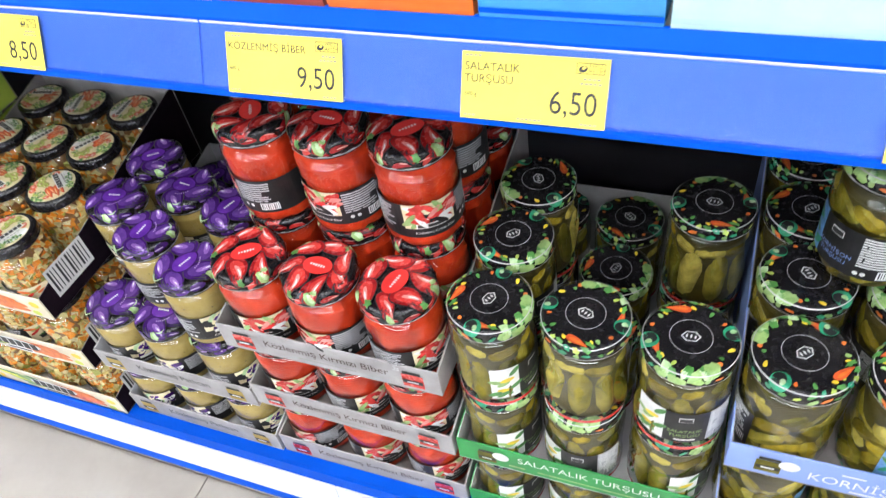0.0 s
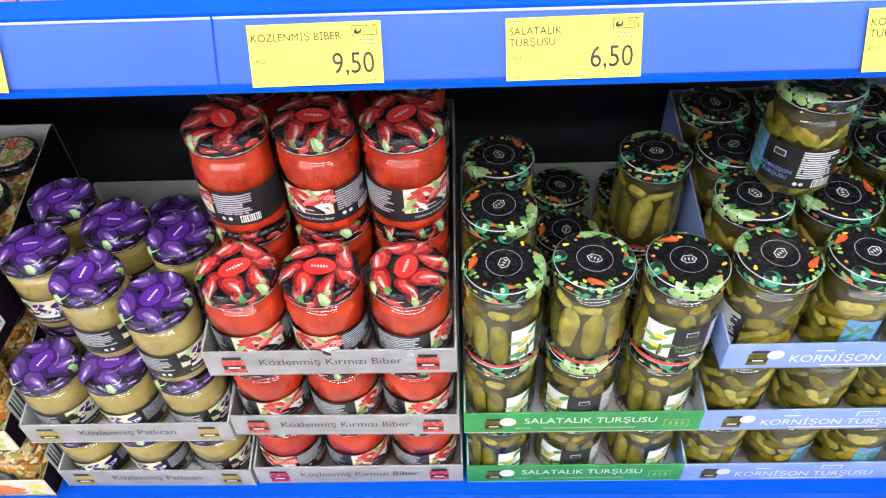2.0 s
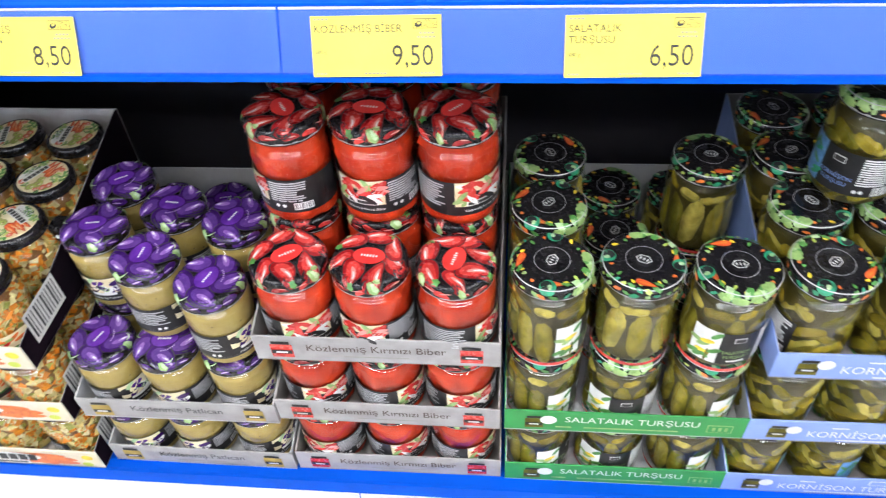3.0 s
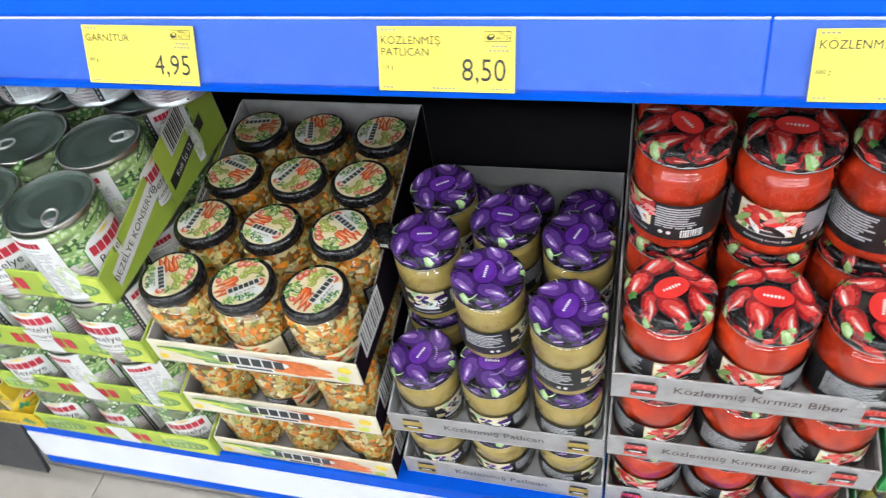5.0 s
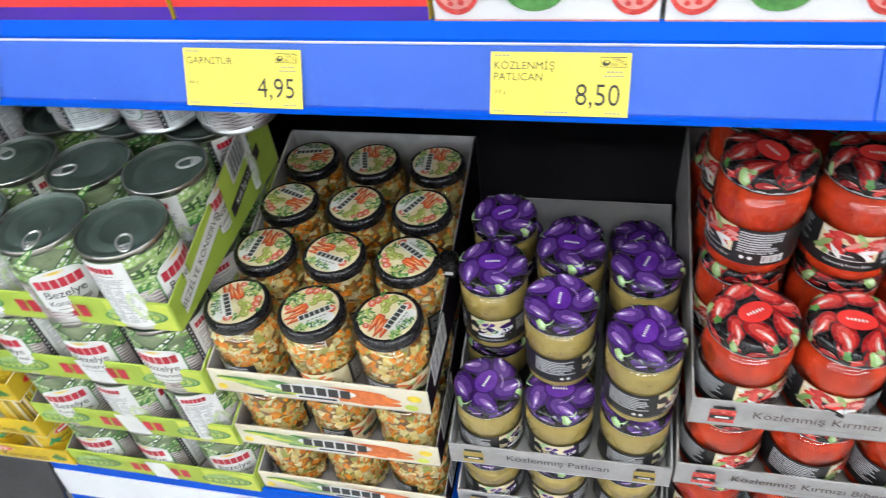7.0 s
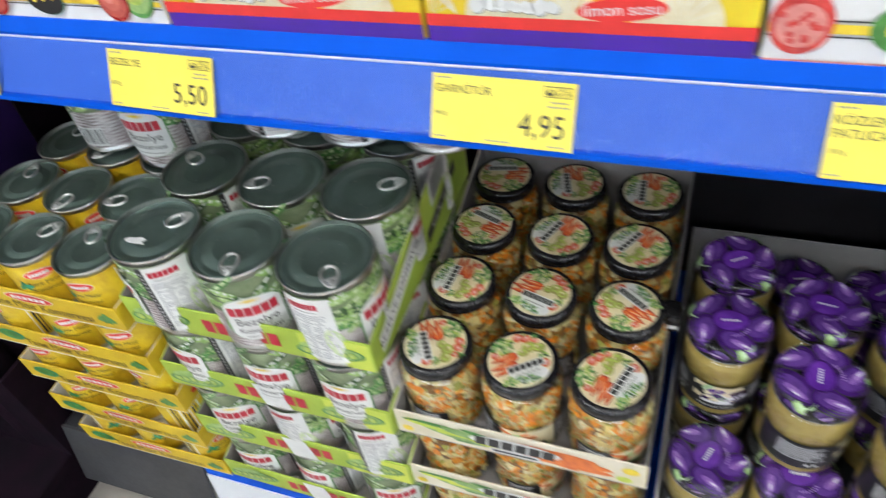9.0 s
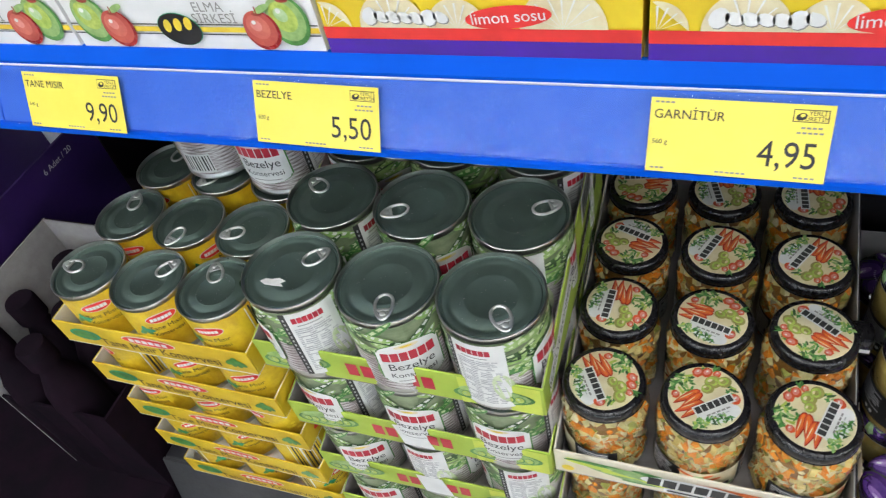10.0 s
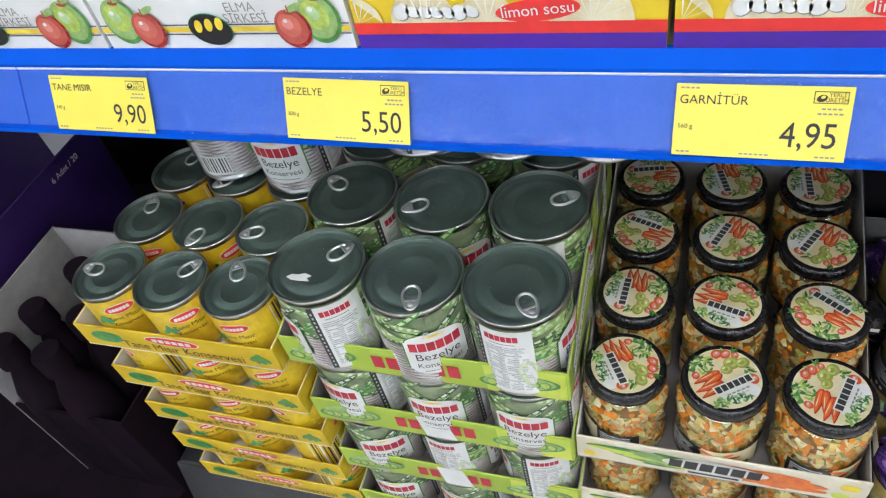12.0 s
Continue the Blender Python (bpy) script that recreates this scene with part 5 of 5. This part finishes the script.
def corn_tray_art(p, w, lip, d, side):
    p.oval((0.036, -0.0006, lip * 0.55), 0.020, lip * 0.26, 0, TEALP)
    p.oval((0.036, -0.0008, lip * 0.55), 0.016, lip * 0.18, 0, GREENP)
    p.oval((w * 0.50, -0.0006, lip * 0.72), 0.034, lip * 0.21, 0, WHITE, n=22)
    p.oval((w * 0.50, -0.0008, lip * 0.72), 0.0325, lip * 0.18, 0, REDBRIGHT, n=22)
    for k in range(6):
        p.rect((w * 0.50 + (k - 2.5) * 0.0082, -0.0011, lip * 0.72), 0.0062, lip * 0.15, WHITE)
    p.text("Tane Mısır Konservesi", 0.0165, (w * 0.53, -0.0006, lip * 0.32), BROWNINK)
    for k in range(4):
        p.oval((w * 0.90 + 0.003 * k, -0.0006 - 0.0001 * k, lip * 0.5), 0.009, 0.0042, 30 + 40 * k, GREENP)
    x = w + 0.0005
    for y in (0.16, 0.60):
        p.oval((x, d * y, lip * 0.45), 0.020, 0.007, 0, REDBRIGHT, (0, 1, 0))
        p.rect((x + 0.0003, d * y, lip * 0.45), 0.026, 0.004, WHITE, (0, 1, 0))
    p.oval((x, d * 0.34, lip * 0.55), 0.012, 0.008, 30, GREENP, (0, 1, 0))


def fill(proto, spots, z, rng, turns=None, tabs=None):
    """Copies of a jar or can at the given places, each turned about its axis; tabs: which way a can's ring-pull points."""
    out = []
    for k, (px, py) in enumerate(spots):
        a = turns[k] if turns and k < len(turns) else rng.uniform(-180, 180)
        ob = copy_thing(proto, pose(px + rng.uniform(-0.0008, 0.0008), py + rng.uniform(-0.0012, 0.0012), z, 0, 0, a))
        if tabs and k < len(tabs):
            for end in [q for q in ob.children if q.name.startswith("can_end")]:
                end.matrix_basis = pose(0, 0, 0, 0, 0, tabs[k] - a)
        out.append(ob)
    return out


def place(proto, m):
    return copy_thing(proto, m)


rng = random.Random(77)
LIFT = 0.0018


def grid(xs, ys):
    return [(px, py) for py in ys for px in xs]


# roasted peppers: three trays, and a fourth layer of loose jars behind the front row
RX, RY = (0.2295, 0.3145, 0.3995), (-0.001, 0.083, 0.167, 0.250)
PTRAY = tray("pepper_tray", "grey cardboard tray printed with the product's name", "trays of roasted pepper", 0.262, 0.343, 0.040, 0.108, CARTON, pepper_tray_art, 0.97)
front = [[-20, 35, 50], [25, 60, 20], [25, -15, 68]]
for k, (px, turn) in enumerate([(0.1865, 0.4), (0.1845, -0.3), (0.1845, 0.2)]):
    z = DECK + 0.1185 * k
    place(PTRAY, pose(px, -0.046 + 0.001 * k, z, 0, 0, turn))
    fill(RED, grid(RX, RY), z + LIFT, rng, front[k])
fill(RED, grid(RX, RY[1:3]), DECK + 3 * 0.1185 + LIFT, rng, [-66, -16, 36])

# roasted aubergines: two full trays, loose jars on top
AX, AY = (-0.021, 0.058, 0.139), (-0.007, 0.075, 0.157, 0.239)
ATRAY = tray("aubergine_tray", "grey cardboard tray printed with the product's name", "trays of roasted aubergine", 0.246, 0.345, 0.038, 0.114, CARTON, aubergine_tray_art, 0.97, TRAYIN)
for k, (px, turn, rots) in enumerate([(-0.063, -0.3, [15, -10, 65]), (-0.064, 0.3, [60, -5, 70])]):
    z = DECK + 0.1075 * k
    place(ATRAY, pose(px, -0.047, z, 0, 0, turn))
    fill(PURPLE, grid(AX, AY), z + LIFT, rng, rots)
fill(PURPLE, [(0.139, -0.004), (0.054, 0.031), (-0.022, 0.075), (0.140, 0.089), (0.059, 0.112), (-0.018, 0.155)], DECK + 0.215 + 0.0005, rng, [62, 78, 0, 60, -15, 25])

# pickled cucumbers
GX, GY = (0.4935, 0.5820, 0.6710), (-0.002, 0.082, 0.165, 0.249)
GTRAY = tray("pickle_tray", "green cardboard tray printed with white lettering", "trays of pickled cucumbers", 0.270, 0.345, 0.040, 0.118, GREENC, pickle_tray_art, 0.97, TRAYIN)
for k, (px, rots) in enumerate([(0.4535, [50, -8, 55]), (0.4515, [60, -10, 58])]):
    z = DECK + 0.1195 * k
    place(GTRAY, pose(px, -0.046, z, 0, 0, 0.2))
    fill(GREEN, grid(GX, GY), z + LIFT, rng, rots)
fill(GREEN, [(0.4935, -0.004), (0.5820, 0.000), (0.6710, -0.003), (0.4935, 0.081), (0.4955, 0.165), (0.6715, 0.165)], DECK + 2 * 0.1195 + 0.001, rng, [62, 150, -2, 40, -70, 170])

# pickled gherkins
KX, KY = (0.7575, 0.8455, 0.9335), (0.000, 0.086, 0.170, 0.252)
KTRAY = tray("gherkin_tray", "pale blue cardboard tray printed with white lettering", "trays of pickled gherkins", 0.272, 0.345, 0.040, 0.110, BLUEP, gherkin_tray_art, 0.97)
for k, (px, rots) in enumerate([(0.7245, [95, 60, 40]), (0.7235, [100, 100, 40]), (0.7205, [-140, 30, 20])]):
    z = DECK + 0.1205 * k
    place(KTRAY, pose(px - 0.004, -0.046, z, 0, 0, 0.3))
    fill(KORN, grid(KX, KY), z + LIFT, rng, rots)
fill(KORN, [(0.799, 0.115)], DECK + 3 * 0.1205 + 0.001, rng, [-62])

# mixed vegetables: three trays
MX, MY = (-0.2825, -0.1985, -0.1155), (-0.015, 0.069, 0.151, 0.235)
MTRAY = tray("garnish_tray", "cream cardboard tray printed with vegetables", "trays of mixed vegetables", 0.250, 0.340, 0.040, 0.116, CREAMC, garnish_tray_art, 0.97, CARTON, BLACKC)
for k, (px, turn) in enumerate([(-0.324, -0.3), (-0.324, 0.2), (-0.3235, -0.2)]):
    z = DECK + 0.1085 * k
    place(MTRAY, pose(px, -0.060 + 0.002 * k, z, 0, 0, turn))
    fill(GARN, grid(MX, MY), z + LIFT, rng, [-70, 25, 60] if k == 2 else None)

clip = thing("plastic_clip", "small black plastic clip on the edge of a tray", "clip", at=pose(-0.0745, 0.088, DECK + 0.2865))
part("body", Shape().box(-0.011, -0.013, 0.0, 0.011, 0.013, 0.024, BLACK, 0.006), clip, "", True)
part("mark", Shape().rect((0.003, -0.0134, 0.011), 0.009, 0.005, WHITE), clip, "white mark")

# peas: four trays of large cans, and a second pile behind reaching higher
PX, PY = (-0.5555, -0.4630, -0.3700), (-0.018, 0.076, 0.170)
ZTRAY = tray("pea_tray", "lime green cardboard tray printed with pea pods", "trays of canned peas", 0.279, 0.290, 0.042, 0.104, LIMEC, pea_tray_art, 0.92)
turns = [[5, -10, 20], [20, -90, -70], [-15, 5, 0], [-48, 32, -92, -10, 40, -80]]
for k, px in enumerate([-0.6045, -0.602, -0.604, -0.6025]):
    z = DECK + 0.108 * k
    place(ZTRAY, pose(px, -0.066 + 0.002 * k, z, 0, 0, (-0.4, 0.3, 0.0, 0.2)[k]))
    fill(PEA, grid(PX, PY), z + LIFT, rng, turns[k], [-42, 195, 215, 58, 118, -62] if k == 3 else None)
fill(PEA, [(-0.5080, 0.172), (-0.4150, 0.172), (-0.3220, 0.176)], DECK + 4 * 0.108 + 0.0005, rng, [-60, -30, 60])
fill(PEA, [(-0.7415, 0.160), (-0.6480, 0.146)], DECK + 4 * 0.0788 + LIFT + 0.0775, rng, [95, 4])

scrap = Shape()
pts = [(-0.012, -0.003), (-0.008, 0.001), (-0.002, 0.002), (0.004, 0.005), (0.011, 0.004), (0.008, 0.0005), (0.012, -0.002), (0.002, -0.004), (-0.006, -0.005)]
scrap.add([(a, b, 0.0004 + 0.0006 * abs(math.sin(a * 300))) for a, b in pts] + [(a, b, 0.0) for a, b in pts], [tuple(range(9)), tuple(range(17, 8, -1))] + [(k, 9 + k, 9 + (k + 1) % 9, (k + 1) % 9) for k in range(9)], WHITE)
bit = tagged(new("paper_scrap", scrap.mesh("paper_scrap")), "torn scrap of white paper lying on a can", "paper")
bit.matrix_basis = pose(-0.567, -0.034, DECK + 3 * 0.108 + LIFT + 0.1055 - 0.0032, 0, 0, -8)

# sweetcorn: five trays of small cans
CX, CY = (-0.8065, -0.7285, -0.6495), (-0.027, 0.053, 0.133)
CTRAY = tray("corn_tray", "yellow cardboard tray printed with a red oval", "trays of canned sweetcorn", 0.242, 0.250, 0.036, 0.040, CORNC, corn_tray_art, 0.5, WHITEC)
for k in range(5):
    z = DECK + 0.0788 * k
    place(CTRAY, pose(-0.850 + (0.002, -0.001, 0.001, 0.0, -0.002)[k], -0.070, z, 0, 0, (0.5, -0.6, 0.3, -0.3, 0.4)[k]))
    fill(CORN, grid(CX, CY), z + LIFT, rng, [35, 40, 8, 20, 60, -70] if k == 4 else None, [85, -35, 30, 22, 165, 112])

for proto in (RED, PURPLE, GREEN, KORN, GARN, PEA, CORN, PTRAY, ATRAY, GTRAY, KTRAY, MTRAY, ZTRAY, CTRAY):
    for ob in (*proto.children_recursive, proto):
        bpy.data.objects.remove(ob)


# ---- boxes on the upper shelf ----
def shelf_box(name, label, group, x0, x1, front, art, cut=0.060, hgt=0.21, d=0.26):
    """A display box with a low front, at the shelf's edge."""
    w = x1 - x0 - 0.002
    e = thing(name, label, "box", group, pose(x0, 0.0345, SHELF))
    t = 0.003
    part("base", Shape().box(0, 0, 0, w, d, t, front), e)
    prof = [(0, 0), (w, 0), (w, hgt * 0.8), (w - 0.012, hgt * 0.8), (w - 0.03, cut + 0.012), (w - 0.05, cut), (0.05, cut), (0.03, cut + 0.012), (0.012, hgt * 0.8), (0, hgt * 0.8)]
    f = part("front_panel", Shape().prism(prof, "y", -t, 0, front), e)
    for a in (0, w - t):
        part("side_panel", Shape().box(a, 0, t, a + t, d, hgt, front), e)
    part("back_panel", Shape().box(0, d - t, t, w, d, hgt, front), e)
    p = Shape()
    art(p, w)
    part("print", p, f, "printed front", kind="stuff")
    return e


def bottle(x, y, z, body, cap, label):
    e = thing("bottle", label, "bottle", "bottles in the boxes", pose(x, y, z))
    part("body", Shape().lathe([(0.026, 0), (0.031, 0.003), (0.031, 0.11), (0.028, 0.13), (0.014, 0.155), (0.0125, 0.175)], 24, body, True, True), e, "", True)
    part("cap", Shape().lathe([(0.0145, 0.168), (0.0145, 0.190), (0.013, 0.192)], 18, cap, True, True), e, "", True)
    lab = Shape().wrap(0.0315, 0.02, 0.09, -70, 70, WHITE)
    lab.wrap(0.0318, 0.035, 0.06, -40, 40, cap)
    part("paper_label", lab, e)


F = -0.0042
APPLELIGHT = mat("light_apple_print", (0.60, 0.16, 0.11), (0.50, 0.10, 0.08), 90, 0.4)
APPLE = mat("apple_print", (0.50, 0.09, 0.06), (0.38, 0.05, 0.04), 60, 0.4)


def vinegar_art(p, w):
    for z, m, q in [(0.0190, YELLOWP, 0.0042), (0.0230, INK, 0.0010), (0.0150, INK, 0.0010)]:
        p.rect((w * 0.5, F, z), w, q, m)
    for c in (0.16, 0.85):
        s = 1 if c > 0.5 else -1
        for x, z, rx, rz, tones in ((s * 0.011, 0.0265, 0.0165, 0.0195, (GREENP, LIMEP, PODLEAF, PALELEAF)), (-s * 0.012, 0.0195, 0.0145, 0.0158, (DEEPRED, APPLE, APPLELIGHT, PINKP))):
            d = F - (0.0004 if rx > 0.016 else 0.0012)
            for k, m in enumerate(tones):
                q = (1.0, 0.90, 0.62, 0.30)[k]
                p.oval((w * c + x - rx * 0.24 * k / 3, d - 0.0001 * k, z + rz * 0.26 * k / 3), rx * q, rz * q, 12 * k, m, n=24)
            p.oval((w * c + x - rx * 0.30, d - 0.0005, z + rz * 0.42), rx * 0.13, rz * 0.10, 30, WHITE, n=10)
            p.oval((w * c + x + rx * 0.05, d - 0.0005, z + rz * 0.84), rx * 0.30, rz * 0.10, 0, BROWNC, n=12)
            p.oval((w * c + x + rx * 0.42, d - 0.0007, z + rz * 1.10), rx * 0.52, rz * 0.17, 24, LIMEP if k % 2 else GREENP, n=12)
            p.rect((w * c + x + rx * 0.05, d - 0.0008, z + rz * 1.02), 0.0012, 0.006, BROWNC)
    p.oval((w * 0.47, F - 0.0008, 0.0195), 0.0190, 0.0135, -6, TEALP, n=24)
    p.oval((w * 0.47, F - 0.0011, 0.0195), 0.0184, 0.0130, -6, BLACKP, n=24)
    for k in range(3):
        p.oval((w * 0.47 + (k - 1) * 0.0095, F - 0.0014, 0.0225 + 0.001 * k), 0.0034, 0.0056, -15, YELLOWP, n=12)
    p.text("ELMA", 0.0108, (w * 0.615, F - 0.0006, 0.0370), INKGREY)
    p.text("SİRKESİ", 0.0108, (w * 0.625, F - 0.0006, 0.0280), INKGREY)


def lemon_art(p, w):
    p.rect((w / 2, F, 0.0068), w, 0.0136, NAVYP)
    p.rect((w / 2, F, 0.0180), w, 0.0090, REDBRIGHT)
    low = 0.0225
    for c, q in [(0.25, 0.024), (0.46, 0.020), (0.78, 0.027), (0.02, 0.018)]:
        k = 20
        vs = [(w * c + q * math.cos(math.pi * i / k), F - 0.0003, low + q * 1.05 * math.sin(math.pi * i / k)) for i in range(k + 1)]
        vs = [v for v in vs if 0 < v[0] < w]
        p.add(vs[::-1], [tuple(range(len(vs)))], CREAM)
        for i in range(1, 8):
            a = math.pi * i / 8
            if 0.004 < w * c + q * math.cos(a) < w - 0.004:
                p.add([(w * c, F - 0.0006, low), (w * c + q * 0.85 * math.cos(a) - 0.0006, F - 0.0006, low + q * 0.9 * math.sin(a)), (w * c + q * 0.85 * math.cos(a) + 0.0008, F - 0.0006, low + q * 0.9 * math.sin(a))], [(0, 1, 2)], WHITE)
    for m, dx, dz, q in ((INKGREY, 0.0006, -0.0010, 0.0012), (WHITE, 0.0, 0.0, 0.0016)):
        for k in range(7):
            p.oval((w * 0.18 + k * 0.0082 + dx, F - q, 0.0305 + 0.0003 * abs(k - 4) + dz), 0.0054, (0.0068, 0.0040, 0.0042, 0.0038, 0.0042, 0.0060, 0.0040)[k], -25, m, n=12)
    p.oval((w * 0.62, F - 0.0012, 0.0312), 0.028, 0.0080, 5, REDBRIGHT, n=24)
    p.text("limon sosu", 0.0112, (w * 0.62, F - 0.0016, 0.0312), WHITE, (0.997, 0, 0.08), (-0.08, 0, 0.997))


def pomegranate_art(p, w):
    p.rect((w / 2, F, 0.0018), w, 0.0030, PINKP)
    for z, m, q in [(0.0240, YELLOWP, 0.0060), (0.0290, INK, 0.0011), (0.0190, INK, 0.0011)]:
        p.rect((w * 0.5, F, z), w, q, m)
    for c in (0.11, 0.89):
        p.oval((w * c, F - 0.0004, 0.0270), 0.0175, 0.0200, 0, REDP, n=24)
        p.oval((w * c, F - 0.0007, 0.0255), 0.0140, 0.0140, 0, PINKP, n=20)
        r2 = random.Random(3)
        for k in range(14):
            p.oval((w * c + r2.uniform(-0.011, 0.011), F - 0.0010 - 0.00002 * k, 0.0255 + r2.uniform(-0.010, 0.010)), 0.0022, 0.0020, 0, REDP, n=8)
    p.oval((w * 0.46, F - 0.0008, 0.0260), 0.0215, 0.0160, 0, GREENP, n=24)
    for k in range(3):
        p.oval((w * 0.46 + (k - 1) * 0.0095, F - 0.0014, 0.0265 + 0.001 * k), 0.0034, 0.0058, -15, YELLOWP, n=12)


def plain_art(top, band):
    def art(p, w):
        p.rect((w / 2, F, 0.0075), w, 0.004, top)
        p.rect((w * 0.5, F, 0.040), w * 0.7, 0.022, band)
        p.oval((w * 0.5, F - 0.0004, 0.040), w * 0.22, 0.008, 0, WHITE)
    return art


for a, b in [(-1.14, -0.922), (-0.920, -0.699), (-0.697, -0.476)]:
    shelf_box("vinegar_box", "white cardboard display box printed with apples", "boxes of vinegar", a, b, WHITEC, vinegar_art)
    for px in (a + 0.06, a + 0.11, a + 0.16):
        bottle(px, 0.075, SHELF + 0.003, GHERKIN if px < a + 0.1 else LIMEP, REDP, "plastic bottle of apple vinegar in a display box")
for a, b in [(-0.474, -0.260), (-0.258, -0.046)]:
    shelf_box("lemon_box", "yellow cardboard display box printed with lemon slices", "boxes of lemon sauce", a, b, YELLOWC, lemon_art)
    for px in (a + 0.05, a + 0.107, a + 0.165):
        bottle(px, 0.075, SHELF + 0.003, YELLOWP, NAVYP, "yellow plastic bottle of lemon sauce in a display box")
for a, b in [(-0.044, 0.121), (0.123, 0.284)]:
    shelf_box("pomegranate_box", "white cardboard display box printed with pomegranates", "boxes of pomegranate sauce", a, b, WHITEC, pomegranate_art)
shelf_box("carton_box", "red-brown cardboard box on the upper shelf", "cartons on the upper shelf", 0.286, 0.382, BROWNC, plain_art(BROWNC, REDP))
shelf_box("carton_box", "orange cardboard box with white shapes on the upper shelf", "cartons on the upper shelf", 0.384, 0.498, ORANGEC, plain_art(ORANGEC, WHITE))
shelf_box("carton_box", "sky blue cardboard box on the upper shelf", "cartons on the upper shelf", 0.500, 0.624, SKYC, plain_art(BLUE, SKYC))
shelf_box("carton_box", "pale mint cardboard box on the upper shelf", "cartons on the upper shelf", 0.626, 0.85, MINTC, plain_art(MINTC, WHITE))
shelf_box("carton_box", "pale mint cardboard box on the upper shelf", "cartons on the upper shelf", 0.852, 1.08, MINTC, plain_art(MINTC, WHITE))


# ---- beyond the deck's end: dark bottles in open cartons on an added low plinth ----
def open_carton(x0, x1, y0, y1, z0, z1, outer, inner_m, label, band=None):
    e = thing("open_carton", label, "box", "cartons beside the deck", pose(x0, y0, z0))
    w, d, h, t = x1 - x0, y1 - y0, z1 - z0, 0.004
    part("base", Shape().box(0, 0, 0, w, d, t, outer), e)
    for a in (0, w - t):
        k = 1.0 if a == 0 or band else 0.6
        s = Shape().box(a, 0, t, a + t * 0.5, d, h * k, outer)
        s.box(a + t * 0.5, 0, t, a + t, d, h * k, inner_m if a == 0 and outer != PURPLEC else outer)
        part("side_panel", s, e)
    s = Shape().box(t, d - t, t, w - t, d - t * 0.5, h, inner_m)
    part("back_panel", s.box(t, d - t * 0.5, t, w - t, d, h, outer), e)
    part("front_panel", Shape().box(t, 0, t, w - t, t, h * 0.6, outer), e)
    if band:
        p = Shape()
        p.add([(w + 0.0006, 0.0, h - 0.05), (w + 0.0006, d, h - 0.05), (w + 0.0006, d, h), (w + 0.0006, 0.0, h)], [(0, 1, 2, 3)], band)
        p.text("6 Adet / 20", 0.0135, (w + 0.0012, d * 0.60, h - 0.022), WHITE, (0, 1, 0), (0, 0, 1))
        part("print", p, e, "purple band with white lettering")
    return e


def dark_bottle(x, y, z, h):
    e = thing("dark_bottle", "dark bottle with a black screw cap in a carton", "bottle", "dark bottles", pose(x, y, z))
    part("body", Shape().lathe([(0.030, 0), (0.034, 0.004), (0.034, h * 0.62), (0.030, h * 0.72), (0.016, h * 0.84), (0.015, h * 0.90)], 24, BLACKC, True, True), e, "dark body", True)
    part("cap", Shape().lathe([(0.020, h * 0.88), (0.020, h * 0.985), (0.018, h)], 22, BLACKC, True, True), e, "", True)


# The inside is white; its shade is put in as the grey carton colour
open_carton(-1.10, -0.915, -0.08, 0.135, 0.12, 0.45, BLACKC, CARTON, "open black carton of dark bottles, white inside greyed for shade")
for px, py in [(-1.035, 0.085), (-0.960, 0.085), (-1.055, 0.01), (-0.975, 0.01), (-1.06, -0.05), (-0.985, -0.05)]:
    dark_bottle(px, py, 0.124, 0.305)
open_carton(-1.32, -1.125, 0.02, 0.36, 0.12, 0.50, PURPLEC, WHITEC, "open purple carton with white lettering on a plinth", PURPLEC)
open_carton(-1.105, -0.93, 0.29, 0.41, 0.12, 0.56, BLACKC, BLACKC, "tall plain black carton standing on a plinth")


# Black plinth added over the floor to make this corner dark
plinth = thing("display_plinth", "low black plinth added to darken the floor beside the deck", "plinth", at=pose(-1.9, -0.3, 0))
part("top", Shape().box(0, 0, 0.10, 0.98, 0.72, 0.12, BLACKC, 0.003), plinth)
part("base", Shape().box(0.02, 0.02, 0.0, 0.96, 0.70, 0.10, BLACKC), plinth)


# ---- floor tiles, nearest stretch ----
tile = Shape().box(0.001, 0.001, -0.004, 0.599, 0.599, 0.0, TILE, 0.001).mesh("tile")
floor = bpy.data.objects["floor"]
for i in range(-9, 9):
    for j in range(-9, 1):
        ob = new("tile", tile)
        ob.parent = floor
        ob.matrix_basis = pose(0.6 * i - 0.02, 0.6 * j - 0.05, 0)
